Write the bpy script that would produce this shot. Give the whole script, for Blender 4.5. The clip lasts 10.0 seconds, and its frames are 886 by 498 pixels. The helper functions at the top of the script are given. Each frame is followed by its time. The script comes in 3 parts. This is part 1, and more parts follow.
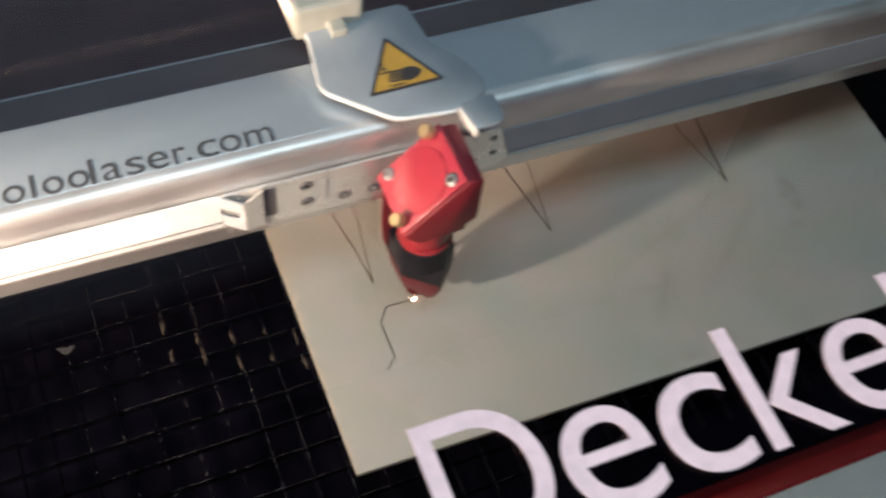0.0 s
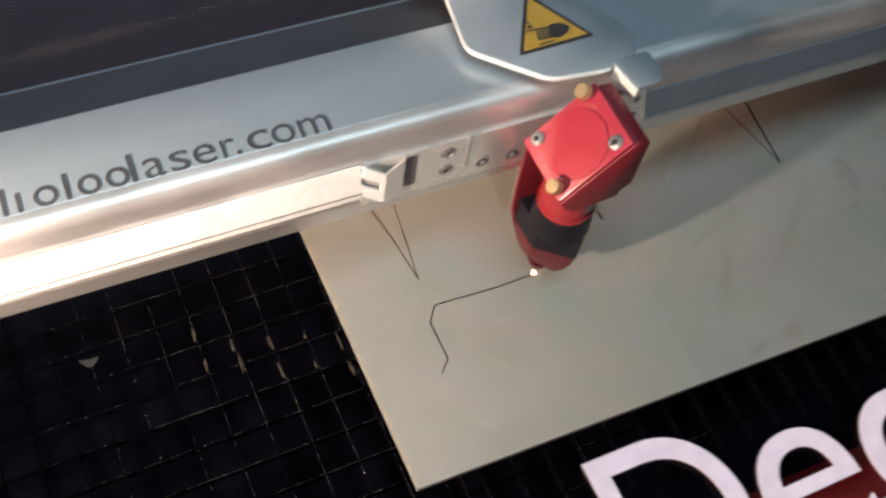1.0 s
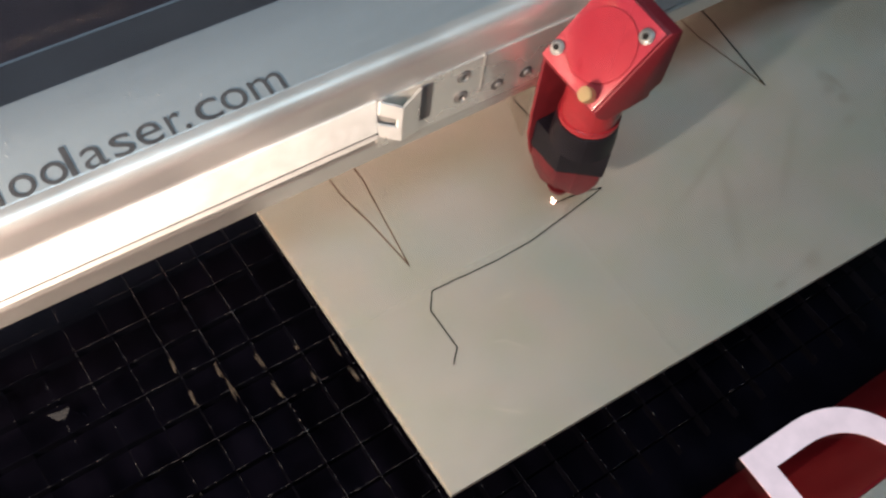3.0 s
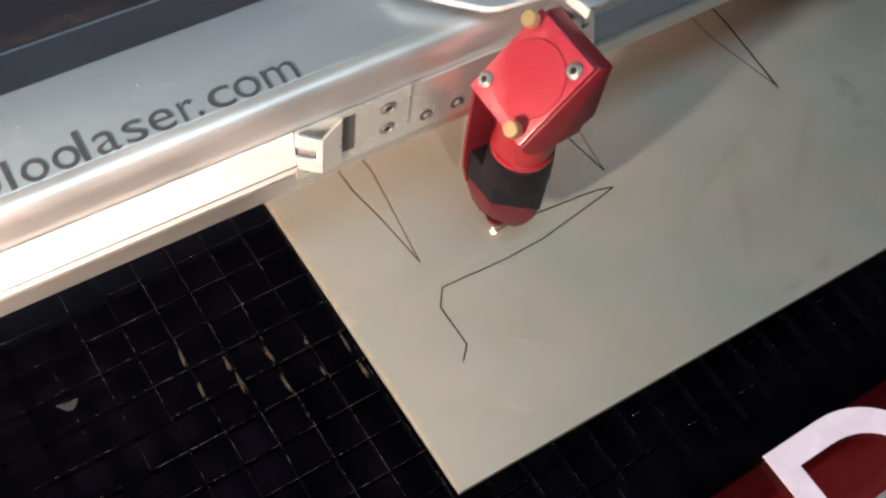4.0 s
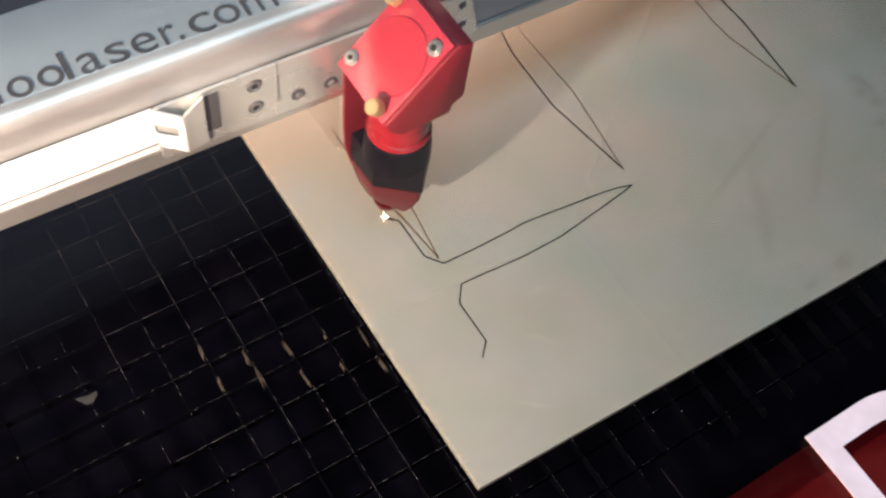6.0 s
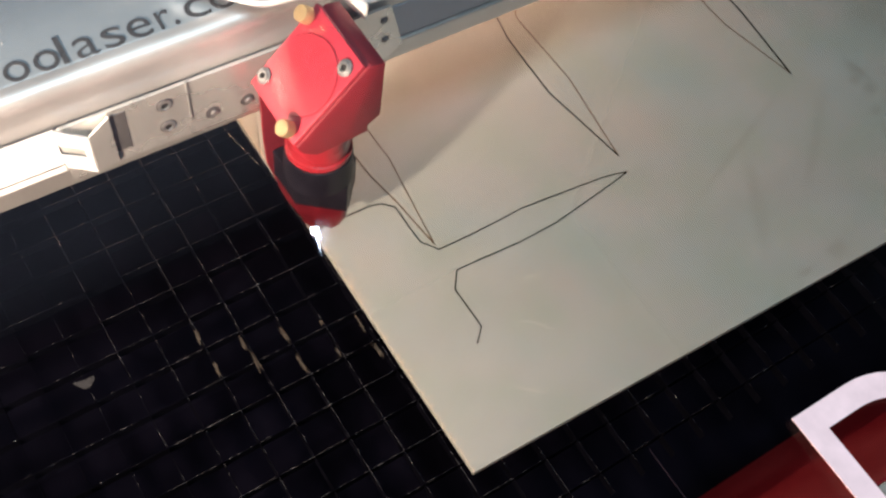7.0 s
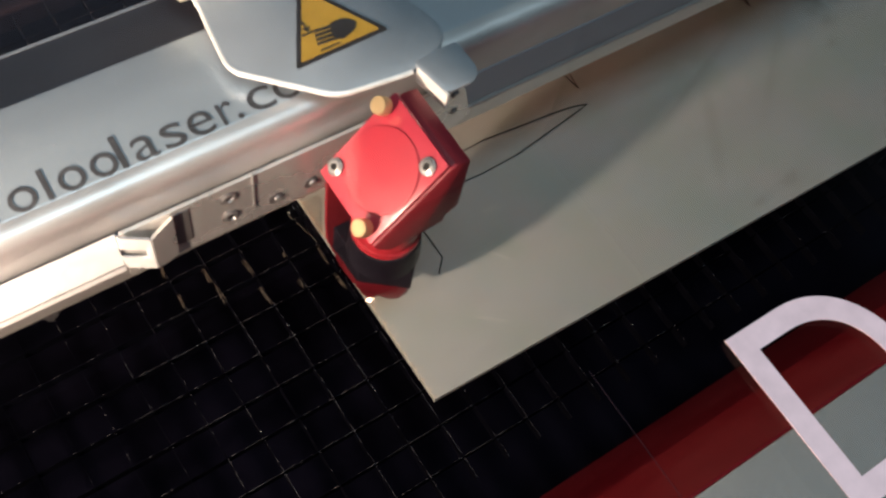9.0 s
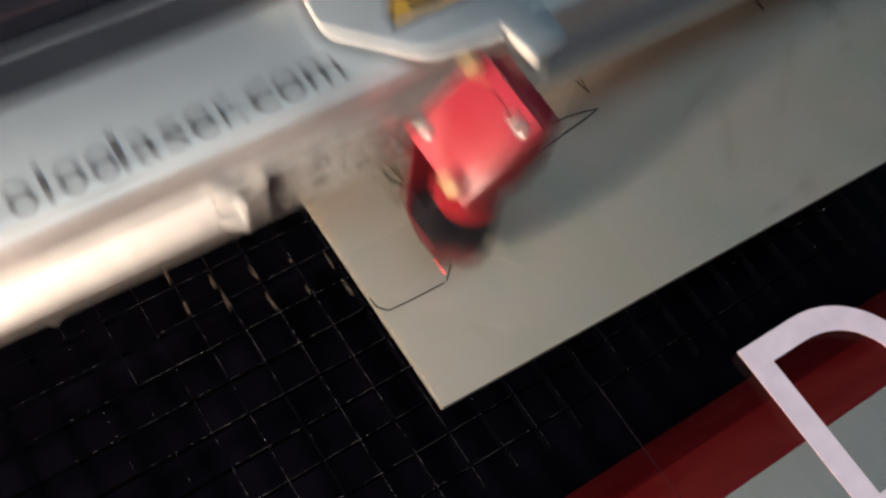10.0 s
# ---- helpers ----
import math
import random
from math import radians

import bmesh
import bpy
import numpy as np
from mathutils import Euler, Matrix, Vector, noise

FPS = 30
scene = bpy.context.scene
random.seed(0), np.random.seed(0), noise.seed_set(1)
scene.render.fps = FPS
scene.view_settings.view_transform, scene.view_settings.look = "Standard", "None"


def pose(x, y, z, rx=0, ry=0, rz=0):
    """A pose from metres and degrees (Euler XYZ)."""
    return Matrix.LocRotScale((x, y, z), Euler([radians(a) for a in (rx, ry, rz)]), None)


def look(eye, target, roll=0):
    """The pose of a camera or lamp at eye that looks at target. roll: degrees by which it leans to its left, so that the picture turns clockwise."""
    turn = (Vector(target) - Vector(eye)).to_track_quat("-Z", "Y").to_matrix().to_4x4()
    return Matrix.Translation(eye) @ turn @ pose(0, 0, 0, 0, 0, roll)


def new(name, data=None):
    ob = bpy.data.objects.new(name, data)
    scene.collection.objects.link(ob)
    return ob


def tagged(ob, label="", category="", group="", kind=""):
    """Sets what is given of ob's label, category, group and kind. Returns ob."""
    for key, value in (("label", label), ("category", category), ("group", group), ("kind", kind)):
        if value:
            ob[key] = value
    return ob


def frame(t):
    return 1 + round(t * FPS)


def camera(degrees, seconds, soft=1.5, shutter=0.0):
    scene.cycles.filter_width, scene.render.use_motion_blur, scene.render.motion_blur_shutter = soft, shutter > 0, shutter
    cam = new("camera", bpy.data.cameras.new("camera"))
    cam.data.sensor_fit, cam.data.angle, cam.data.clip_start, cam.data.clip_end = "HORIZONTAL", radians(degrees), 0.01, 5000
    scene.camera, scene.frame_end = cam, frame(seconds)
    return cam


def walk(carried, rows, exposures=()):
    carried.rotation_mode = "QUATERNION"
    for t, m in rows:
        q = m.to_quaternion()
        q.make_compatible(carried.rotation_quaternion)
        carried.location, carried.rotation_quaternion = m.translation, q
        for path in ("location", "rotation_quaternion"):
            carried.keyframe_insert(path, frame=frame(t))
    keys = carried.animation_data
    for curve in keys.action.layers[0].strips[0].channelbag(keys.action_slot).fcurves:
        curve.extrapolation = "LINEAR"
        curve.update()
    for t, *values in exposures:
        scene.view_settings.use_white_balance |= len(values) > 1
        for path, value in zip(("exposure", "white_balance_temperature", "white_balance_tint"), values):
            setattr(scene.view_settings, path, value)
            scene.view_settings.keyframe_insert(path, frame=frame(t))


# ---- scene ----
# ---------------------------------------------------------------- camera
cam = camera(44.7, 10.0, soft=2.4, shutter=0.5)
PATH = [
    (0, pose(-0.0797, -0.2125, 0.6160, 32.12, -4.36, -21.61)),
    (0.2, look((-0.091, -0.199, 0.604), (0.406, 0.748, -1.086), 7.9)),
    (0.5, pose(-0.1006, -0.1827, 0.5884, 31.82, -4.83, -21.11)),
    (0.8, look((-0.115, -0.171, 0.579), (0.452, 0.733, -1.112), 11.2)),
    (1, pose(-0.1224, -0.1597, 0.5715, 31.44, -6.01, -24.18)),
    (1.5, pose(-0.1344, -0.1384, 0.5479, 31.19, -5.15, -26.69)),
    (2, pose(-0.1357, -0.1203, 0.5274, 30.98, -5.04, -30.42)),
    (2.5, pose(-0.1363, -0.1151, 0.5176, 31.48, -4.84, -33.96)),
    (2.7, pose(-0.1367, -0.1156, 0.5179, 31.40, -4.91, -33.90)),
    (3.8, pose(-0.1403, -0.1143, 0.5134, 31.06, -5.48, -32.98)),
    (4, pose(-0.1418, -0.1134, 0.5147, 31.14, -5.47, -32.87)),
    (4.5, pose(-0.1438, -0.1157, 0.5124, 31.13, -5.33, -32.62)),
    (5, pose(-0.1521, -0.1115, 0.5090, 31.48, -6.22, -32.79)),
    (5.5, pose(-0.1514, -0.1125, 0.5090, 31.56, -5.73, -32.69)),
    (6, pose(-0.1513, -0.1139, 0.5097, 31.58, -5.44, -32.48)),
    (6.2, pose(-0.1524, -0.1150, 0.5111, 31.45, -5.54, -32.44)),
    (7.3, pose(-0.1505, -0.1164, 0.5123, 30.60, -5.64, -32.43)),
    (7.5, pose(-0.1495, -0.1159, 0.5130, 30.36, -5.92, -32.31)),
    (8, pose(-0.1471, -0.1174, 0.5122, 29.87, -6.25, -32.73)),
    (8.5, pose(-0.1470, -0.1207, 0.5129, 28.91, -6.61, -33.05)),
    (9, pose(-0.1502, -0.1227, 0.5192, 27.48, -6.76, -33.50)),
    (9.5, pose(-0.1457, -0.1204, 0.5127, 27.35, -6.53, -32.99)),
    (9.9, pose(-0.1449, -0.1218, 0.5123, 27.48, -6.21, -32.98)),
    (10, pose(-0.1456, -0.1212, 0.5127, 27.74, -6.26, -33.02)),
]
walk(cam, PATH, exposures=[(0, -0.1), (1.0, -0.06), (2.5, -0.05), (4.5, 0.05), (5.5, 0.12), (6.2, 0.14), (7.5, 0.05), (8.2, -0.07), (8.5, -0.16), (9.0, -0.43), (10, -0.47)])

# where the gantry (y) and the head on it (x) stand, in time: seconds, x, y
TRAVEL = [(0, 0.0, 0.0), (0.5, 0.0235, -0.0012), (1, 0.0479, -0.0007), (1.5, 0.0724, 0.0026), (2, 0.0970, 0.0061),
          (2.2, 0.1062, 0.0078), (2.5, 0.0982, 0.0101), (2.7, 0.0890, 0.0118), (3.8, 0.0356, 0.0172), (4, 0.0256, 0.0167),
          (4.5, 0.0019, 0.0165), (5, -0.0203, 0.0170), (5.2, -0.0271, 0.0260), (5.5, -0.0274, 0.0379), (5.85, -0.0275, 0.0530),
          (6, -0.0334, 0.0585), (6.2, -0.0405, 0.0605), (6.9, -0.0755, 0.0611), (7.3, -0.0759, 0.0425), (7.5, -0.0757, 0.0324),
          (8, -0.0760, 0.0088), (8.5, -0.0759, -0.0146), (9, -0.0741, -0.0362), (9.15, -0.0695, -0.0412), (9.5, -0.0546, -0.0421),
          (9.9, -0.0357, -0.0423), (9.9667, -0.0338, -0.0416), (10, -0.0325, -0.0347), (10.0333, -0.0310, 0.0110)]
SPOT = (0.0744, 0.1005)      # the beam's foot when the head stands at 0, 0

# ---------------------------------------------------------------- light
world = bpy.data.worlds.new("room_air")
scene.world = world
world.use_nodes = True
world.node_tree.nodes["Background"].inputs[0].default_value = (0.75, 0.88, 1.0, 1)
world.node_tree.nodes["Background"].inputs[1].default_value = 0.05


def area_lamp(name, eye, target, size, size_y, watts, colour):
    data = bpy.data.lights.new(name, "AREA")
    data.shape, data.size, data.size_y, data.energy, data.color = "RECTANGLE", size, size_y, watts, colour
    ob = new(name, data)
    ob.matrix_world = look(eye, target)
    return ob


# the machine's warm lamps, under the lid at one side and low along the rear edge of the bed, and the room's cool ceiling light
area_lamp("machine_lamp", (-0.385, -0.015, 0.250), (0.05, 0.12, 0.06), 0.022, 0.022, 13.4, (1.0, 0.757, 0.580))
area_lamp("rear_lamp", (0.06, 0.326, 0.055), (0.06, 0.05, 0.0), 0.50, 0.012, 2.3, (1.0, 0.59, 0.40))
area_lamp("ceiling_lamp", (-0.2, -0.48, 2.55), (-0.2, -0.46, 0.0), 1.4, 0.7, 88, (0.69, 0.90, 1.0))


# ---------------------------------------------------------------- materials
def material(name, colour, rough=0.5, metal=0.0, vary=0.15, scale=40.0, bump=0.0, bump_scale=200.0, stretch=(1, 1, 1), fine=0.08,
             specular=0.5, coat=0.0):
    """A surface with broad and fine variation of tone and gloss, and a fine relief. Metres, in the object's space."""
    m = bpy.data.materials.new(name)
    m.use_nodes = True
    nt = m.node_tree
    b = nt.nodes["Principled BSDF"]
    tc = nt.nodes.new("ShaderNodeTexCoord")
    mp = nt.nodes.new("ShaderNodeMapping")
    mp.inputs["Scale"].default_value = stretch
    nt.links.new(tc.outputs["Object"], mp.inputs[0])
    n1 = nt.nodes.new("ShaderNodeTexNoise")
    n1.inputs["Scale"].default_value, n1.inputs["Detail"].default_value = scale, 4
    n2 = nt.nodes.new("ShaderNodeTexNoise")
    n2.inputs["Scale"].default_value, n2.inputs["Detail"].default_value = bump_scale, 3
    for n in (n1, n2):
        nt.links.new(mp.outputs[0], n.inputs[0])
    ramp = nt.nodes.new("ShaderNodeMapRange")
    ramp.inputs[1].default_value, ramp.inputs[2].default_value = 0.3, 0.7
    ramp.inputs[3].default_value, ramp.inputs[4].default_value = 1 - vary, 1 + vary
    nt.links.new(n1.outputs[0], ramp.inputs[0])
    ramp2 = nt.nodes.new("ShaderNodeMapRange")
    ramp2.inputs[1].default_value, ramp2.inputs[2].default_value = 0.3, 0.7
    ramp2.inputs[3].default_value, ramp2.inputs[4].default_value = 1 - fine, 1 + fine
    nt.links.new(n2.outputs[0], ramp2.inputs[0])
    mul = nt.nodes.new("ShaderNodeMath")
    mul.operation = "MULTIPLY"
    nt.links.new(ramp.outputs[0], mul.inputs[0])
    nt.links.new(ramp2.outputs[0], mul.inputs[1])
    mix = nt.nodes.new("ShaderNodeVectorMath")
    mix.operation = "SCALE"
    mix.inputs[0].default_value = colour
    nt.links.new(mul.outputs[0], mix.inputs[3])
    nt.links.new(mix.outputs[0], b.inputs["Base Color"])
    rr = nt.nodes.new("ShaderNodeMapRange")
    rr.inputs[1].default_value, rr.inputs[2].default_value = 0.3, 0.7
    rr.inputs[3].default_value, rr.inputs[4].default_value = max(0.02, rough - 0.08), min(1, rough + 0.08)
    nt.links.new(n1.outputs[0], rr.inputs[0])
    nt.links.new(rr.outputs[0], b.inputs["Roughness"])
    b.inputs["Metallic"].default_value = metal
    b.inputs["Specular IOR Level"].default_value = specular
    b.inputs["Coat Weight"].default_value = coat
    if bump:
        bp = nt.nodes.new("ShaderNodeBump")
        bp.inputs["Strength"].default_value, bp.inputs["Distance"].default_value = 1.0, bump
        nt.links.new(n2.outputs[0], bp.inputs["Height"])
        nt.links.new(bp.outputs[0], b.inputs["Normal"])
    return m


def glow(name, colour, strength):
    m = bpy.data.materials.new(name)
    m.use_nodes = True
    b = m.node_tree.nodes["Principled BSDF"]
    b.inputs["Base Color"].default_value = (*colour, 1)
    b.inputs["Emission Color"].default_value = (*colour, 1)
    b.inputs["Emission Strength"].default_value = strength
    return m


def clear(name, tint, ior=1.5, rough=0.02, haze=0.0):
    """A clear sheet: see-through, with mirror gloss by its angle and a little dust that lets light glow through."""
    m = bpy.data.materials.new(name)
    m.use_nodes = True
    nt = m.node_tree
    out = nt.nodes["Material Output"]
    nt.nodes.remove(nt.nodes["Principled BSDF"])
    tr = nt.nodes.new("ShaderNodeBsdfTransparent")
    tr.inputs[0].default_value = (*tint, 1)
    gl = nt.nodes.new("ShaderNodeBsdfGlossy")
    gl.inputs["Roughness"].default_value = rough
    lw = nt.nodes.new("ShaderNodeLayerWeight")
    lw.inputs[0].default_value = 0.5
    pw = nt.nodes.new("ShaderNodeMath")
    pw.operation, pw.inputs[1].default_value = "POWER", 5
    nt.links.new(lw.outputs["Facing"], pw.inputs[0])
    fr = nt.nodes.new("ShaderNodeMapRange")
    r0 = ((ior - 1) / (ior + 1)) ** 2
    fr.inputs[3].default_value, fr.inputs[4].default_value = r0, 1.0
    nt.links.new(pw.outputs[0], fr.inputs[0])
    mx = nt.nodes.new("ShaderNodeMixShader")
    nt.links.new(fr.outputs[0], mx.inputs[0])
    nt.links.new(tr.outputs[0], mx.inputs[1])
    nt.links.new(gl.outputs[0], mx.inputs[2])
    dust, film = nt.nodes.new("ShaderNodeBsdfTranslucent"), nt.nodes.new("ShaderNodeMixShader")
    dust.inputs[0].default_value = (0.8, 0.8, 0.85, 1)
    film.inputs[0].default_value = haze
    nt.links.new(mx.outputs[0], film.inputs[1])
    nt.links.new(dust.outputs[0], film.inputs[2])
    nt.links.new(film.outputs[0], out.inputs[0])
    return m


STEEL = material("satin_aluminium", (0.560, 0.628, 0.685), 0.38, 0.60, 0.07, 14, 0.00002, 500, (0.06, 1, 1), 0.05)
COVER_STEEL = material("brushed_cover_steel", (0.405, 0.445, 0.490), 0.40, 0.35, 0.08, 30, 0.00001, 500)
STEEL_PLATE = material("satin_steel_plate", (0.92, 0.90, 0.87), 0.30, 0.75, 0.08, 30, 0.00001, 700)
POLISHED = material("polished_beam_edge", (0.68, 0.665, 0.66), 0.44, 0.70, 0.24, 22, 0.00048, 46, (0.5, 1, 1), 0.08)
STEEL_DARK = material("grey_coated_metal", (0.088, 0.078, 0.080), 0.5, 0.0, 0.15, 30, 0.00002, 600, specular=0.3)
# rail grey made darker and bluer for the shade right of the head
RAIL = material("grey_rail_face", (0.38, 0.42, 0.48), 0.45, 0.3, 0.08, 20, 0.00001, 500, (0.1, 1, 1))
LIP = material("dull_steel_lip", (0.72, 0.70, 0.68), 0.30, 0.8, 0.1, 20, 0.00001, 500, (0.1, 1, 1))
WASHER = material("grey_washer_steel", (0.24, 0.24, 0.245), 0.42, 0.5, 0.1, 200)
# near-white steel: lamp light on lamp-facing edges put into the colour
LIT_RIM = material("lit_steel_edge", (0.93, 0.91, 0.88), 0.40, 0.2, 0.05, 60)
SCREW = material("bright_screw_steel", (0.46, 0.455, 0.45), 0.36, 0.75, 0.1, 200)
HOLE = material("dark_socket", (0.015, 0.014, 0.013), 0.6, specular=0.15)
BRASS = material("brass", (0.66, 0.47, 0.25), 0.40, 0.55, 0.1, 150, 0.00002, 900)
RED = material("red_anodised_aluminium", (0.47, 0.037, 0.060), 0.30, 0.0, 0.06, 60, 0.00002, 900, specular=0.9)
# block, nozzle and back plate: the same red, darkened for their shaded sides
RED_SHADE_BLOCK = material("shaded_red_block", (0.24, 0.016, 0.026), 0.5, 0.0, 0.08, 60, 0.00002, 900, specular=0.4)
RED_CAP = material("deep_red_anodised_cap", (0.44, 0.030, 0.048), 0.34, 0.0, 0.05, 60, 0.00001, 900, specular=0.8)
RED_SHADE_NOZZLE = material("shaded_red_nozzle", (0.100, 0.006, 0.011), 0.38, 0.0, 0.15, 60)
RED_SHADE_PLATE = material("shaded_red_plate", (0.19, 0.014, 0.022), 0.40, 0.0, 0.1, 60)
# dark tone for the painted shadow beside the end block
SLOT_SHADE = material("slot_shade_steel", (0.16, 0.15, 0.15), 0.45, 0.6, 0.1, 60)
# clip plastic greyed to paint the shade inside the opening
CLIP_SHADE = material("shaded_clip_inside", (0.42, 0.41, 0.40), 0.5, 0.0, 0.06, 60)
RED_TUBE = material("red_anodised_tube", (0.33, 0.020, 0.030), 0.30, 0.0, 0.08, 60)
BLACK = material("black_anodised_collar", (0.0095, 0.0080, 0.0125), 0.42, 0.0, 0.2, 80, 0.00001, 800, specular=0.22)
WHITE = material("white_plastic", (0.91, 0.90, 0.89), 0.42, 0.0, 0.04, 50)
INK = material("engraved_grey_ink", (0.068, 0.068, 0.072), 0.75, 0.0, 0.25, 120, specular=0.2)
YELLOW = material("yellow_sign_film", (0.62, 0.35, 0.05), 0.35, 0.0, 0.06, 100)
SIGN_BLACK = material("black_sign_print", (0.040, 0.036, 0.034), 0.4)
PLY = material("pale_plywood", (0.266, 0.265, 0.250), 0.62, 0.0, 0.07, 18, 0.00004, 260, (0.25, 1.6, 1), 0.05)


def tinted(m, other, scale, amount):
    """Adds soft blotches of another tone to a material."""
    nt = m.node_tree
    b = nt.nodes["Principled BSDF"]
    old = b.inputs["Base Color"].links[0].from_socket
    tc, n, r, mx = nt.nodes.new("ShaderNodeTexCoord"), nt.nodes.new("ShaderNodeTexNoise"), nt.nodes.new("ShaderNodeMapRange"), nt.nodes.new("ShaderNodeMix")
    n.inputs["Scale"].default_value, n.inputs["Detail"].default_value = scale, 3
    nt.links.new(tc.outputs["Object"], n.inputs[0])
    r.inputs[1].default_value, r.inputs[2].default_value, r.inputs[3].default_value, r.inputs[4].default_value = 0.42, 0.68, 0.0, amount
    nt.links.new(n.outputs[0], r.inputs[0])
    mx.data_type = "RGBA"
    nt.links.new(r.outputs[0], mx.inputs[0])
    nt.links.new(old, mx.inputs[6])
    mx.inputs[7].default_value = (*other, 1)
    nt.links.new(mx.outputs[2], b.inputs["Base Color"])


tinted(PLY, (0.204, 0.246, 0.240), 9, 0.95)
tinted(PLY, (0.295, 0.254, 0.226), 11, 0.55)
tinted(PLY, (0.222, 0.242, 0.206), 27, 0.65)


def smudge(m, x, y, long, wide, turn, tone, amount):
    """Adds one soft-edged smear of another tone, at a place of the board."""
    nt = m.node_tree
    b = nt.nodes["Principled BSDF"]
    old = b.inputs["Base Color"].links[0].from_socket
    tc, mp, n, add, ln, r, mx = (nt.nodes.new("ShaderNode" + k) for k in ("TexCoord", "Mapping", "TexNoise", "VectorMath", "VectorMath", "MapRange", "Mix"))
    mp.vector_type = "TEXTURE"
    mp.inputs["Location"].default_value, mp.inputs["Rotation"].default_value, mp.inputs["Scale"].default_value = (x, y, 0), (0, 0, radians(turn)), (long, wide, 1)
    nt.links.new(tc.outputs["Object"], mp.inputs[0])
    n.inputs["Scale"].default_value, n.inputs["Detail"].default_value = 2.2, 4
    nt.links.new(mp.outputs[0], n.inputs[0])
    add.operation = "MULTIPLY_ADD"
    add.inputs[1].default_value, add.inputs[2].default_value = (0.9, 0.9, 0.0), (-0.45, -0.45, 0.0)
    nt.links.new(n.outputs["Color"], add.inputs[0])
    tot = nt.nodes.new("ShaderNodeVectorMath")
    nt.links.new(add.outputs[0], tot.inputs[0])
    nt.links.new(mp.outputs[0], tot.inputs[1])
    ln.operation = "LENGTH"
    nt.links.new(tot.outputs[0], ln.inputs[0])
    r.interpolation_type = "SMOOTHSTEP"
    r.inputs[1].default_value, r.inputs[2].default_value, r.inputs[3].default_value, r.inputs[4].default_value = 0.2, 1.1, amount, 0.0
    nt.links.new(ln.outputs["Value"], r.inputs[0])
    mx.data_type = "RGBA"
    nt.links.new(r.outputs[0], mx.inputs[0])
    nt.links.new(old, mx.inputs[6])
    mx.inputs[7].default_value = (*tone, 1)
    nt.links.new(mx.outputs[2], b.inputs["Base Color"])


DIRT, PALE = (0.150, 0.148, 0.118), (0.345, 0.332, 0.300)
for place in ((0.2574, 0.0050, 0.010, 0.006, 10), (0.2297, 0.0025, 0.007, 0.0035, 0), (0.364, 0.101, 0.012, 0.006, -70), (0.3585, 0.094, 0.007, 0.005, 0),
              (0.362, 0.084, 0.007, 0.006, 30), (0.352, 0.069, 0.006, 0.004, 0), (0.3665, 0.096, 0.016, 0.0016, -86)):
    smudge(PLY, *place, DIRT, 0.36)
smudge(PLY, 0.253, 0.090, 0.085, 0.0030, 21, DIRT, 0.22)
smudge(PLY, 0.236, 0.052, 0.050, 0.0060, 58, DIRT, 0.22)
smudge(PLY, 0.300, 0.070, 0.060, 0.0045, 40, DIRT, 0.20)
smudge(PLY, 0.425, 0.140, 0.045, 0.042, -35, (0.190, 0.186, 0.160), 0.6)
for place in ((0.0500, 0.0225, 0.0150, 0.0016, -42), (0.0770, 0.0500, 0.0110, 0.0013, -52), (0.0890, 0.0780, 0.0080, 0.0022, -7), (0.0700, 0.0570, 0.0060, 0.0012, -22)):
    smudge(PLY, *place, PALE, 0.5)
REAR = material("dark_brown_rear_cover", (0.040, 0.022, 0.022), 0.75, 0.0, 0.25, 30, 0.00005, 300, specular=0.03)
CREAM = material("cream_plastic", (0.55, 0.52, 0.44), 0.35, 0.0, 0.1, 60)
DUST = material("pale_dust", (0.55, 0.54, 0.52), 0.8)
SPLINTER = material("tan_splinter", (0.52, 0.42, 0.33), 0.7, 0.0, 0.3, 200)
BURR = material("tan_sawn_burr", (0.40, 0.30, 0.21), 0.75, 0.0, 0.4, 260)
CHAR = material("charred_cut", (0.010, 0.007, 0.005), 0.85, 0.0, 0.4, 300, specular=0.05)
CHAR_OLD = material("brown_burnt_cut", (0.085, 0.050, 0.026), 0.85, 0.0, 0.4, 300, specular=0.1)
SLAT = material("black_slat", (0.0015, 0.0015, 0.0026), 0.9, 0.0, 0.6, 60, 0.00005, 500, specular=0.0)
SLAT_EDGE = material("worn_slat_edge", (0.047, 0.046, 0.053), 0.6, 0.0, 0.9, 70, specular=0.1, fine=0.6)
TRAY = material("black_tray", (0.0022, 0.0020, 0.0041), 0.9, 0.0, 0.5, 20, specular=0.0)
CHIP = material("wood_scrap", (0.048, 0.035, 0.024), 0.7, 0.0, 0.25, 200)
PAINT_RED = material("red_painted_metal", (0.115, 0.0018, 0.006), 0.4, 0.0, 0.1, 15, 0.00002, 500)
PAINT_GREY = material("grey_painted_panel", (0.235, 0.25, 0.255), 0.5, 0.0, 0.08, 12, 0.00002, 500)
DARK_WALL = material("dark_inner_wall", (0.020, 0.017, 0.018), 0.6, 0.0, 0.4, 12)
ROOM_WALL = material("dim_room_wall", (0.24, 0.21, 0.23), 0.8, 0.0, 0.05, 2)
# added wall tones: east dims the beam's reflection, north hazes the lid
ROOM_EAST = material("dark_reflection_wall", (0.045, 0.047, 0.055), 0.8, 0.0, 0.1, 2)
ROOM_NORTH = material("mauve_haze_wall", (0.52, 0.45, 0.56), 0.8, 0.0, 0.25, 1.2)
ROOM_CEILING = material("dark_room_ceiling", (0.015, 0.015, 0.017), 0.9, 0.0, 0.2, 2)
ROOM_FLOOR = material("grey_room_floor", (0.22, 0.21, 0.20), 0.6, 0.0, 0.1, 3)
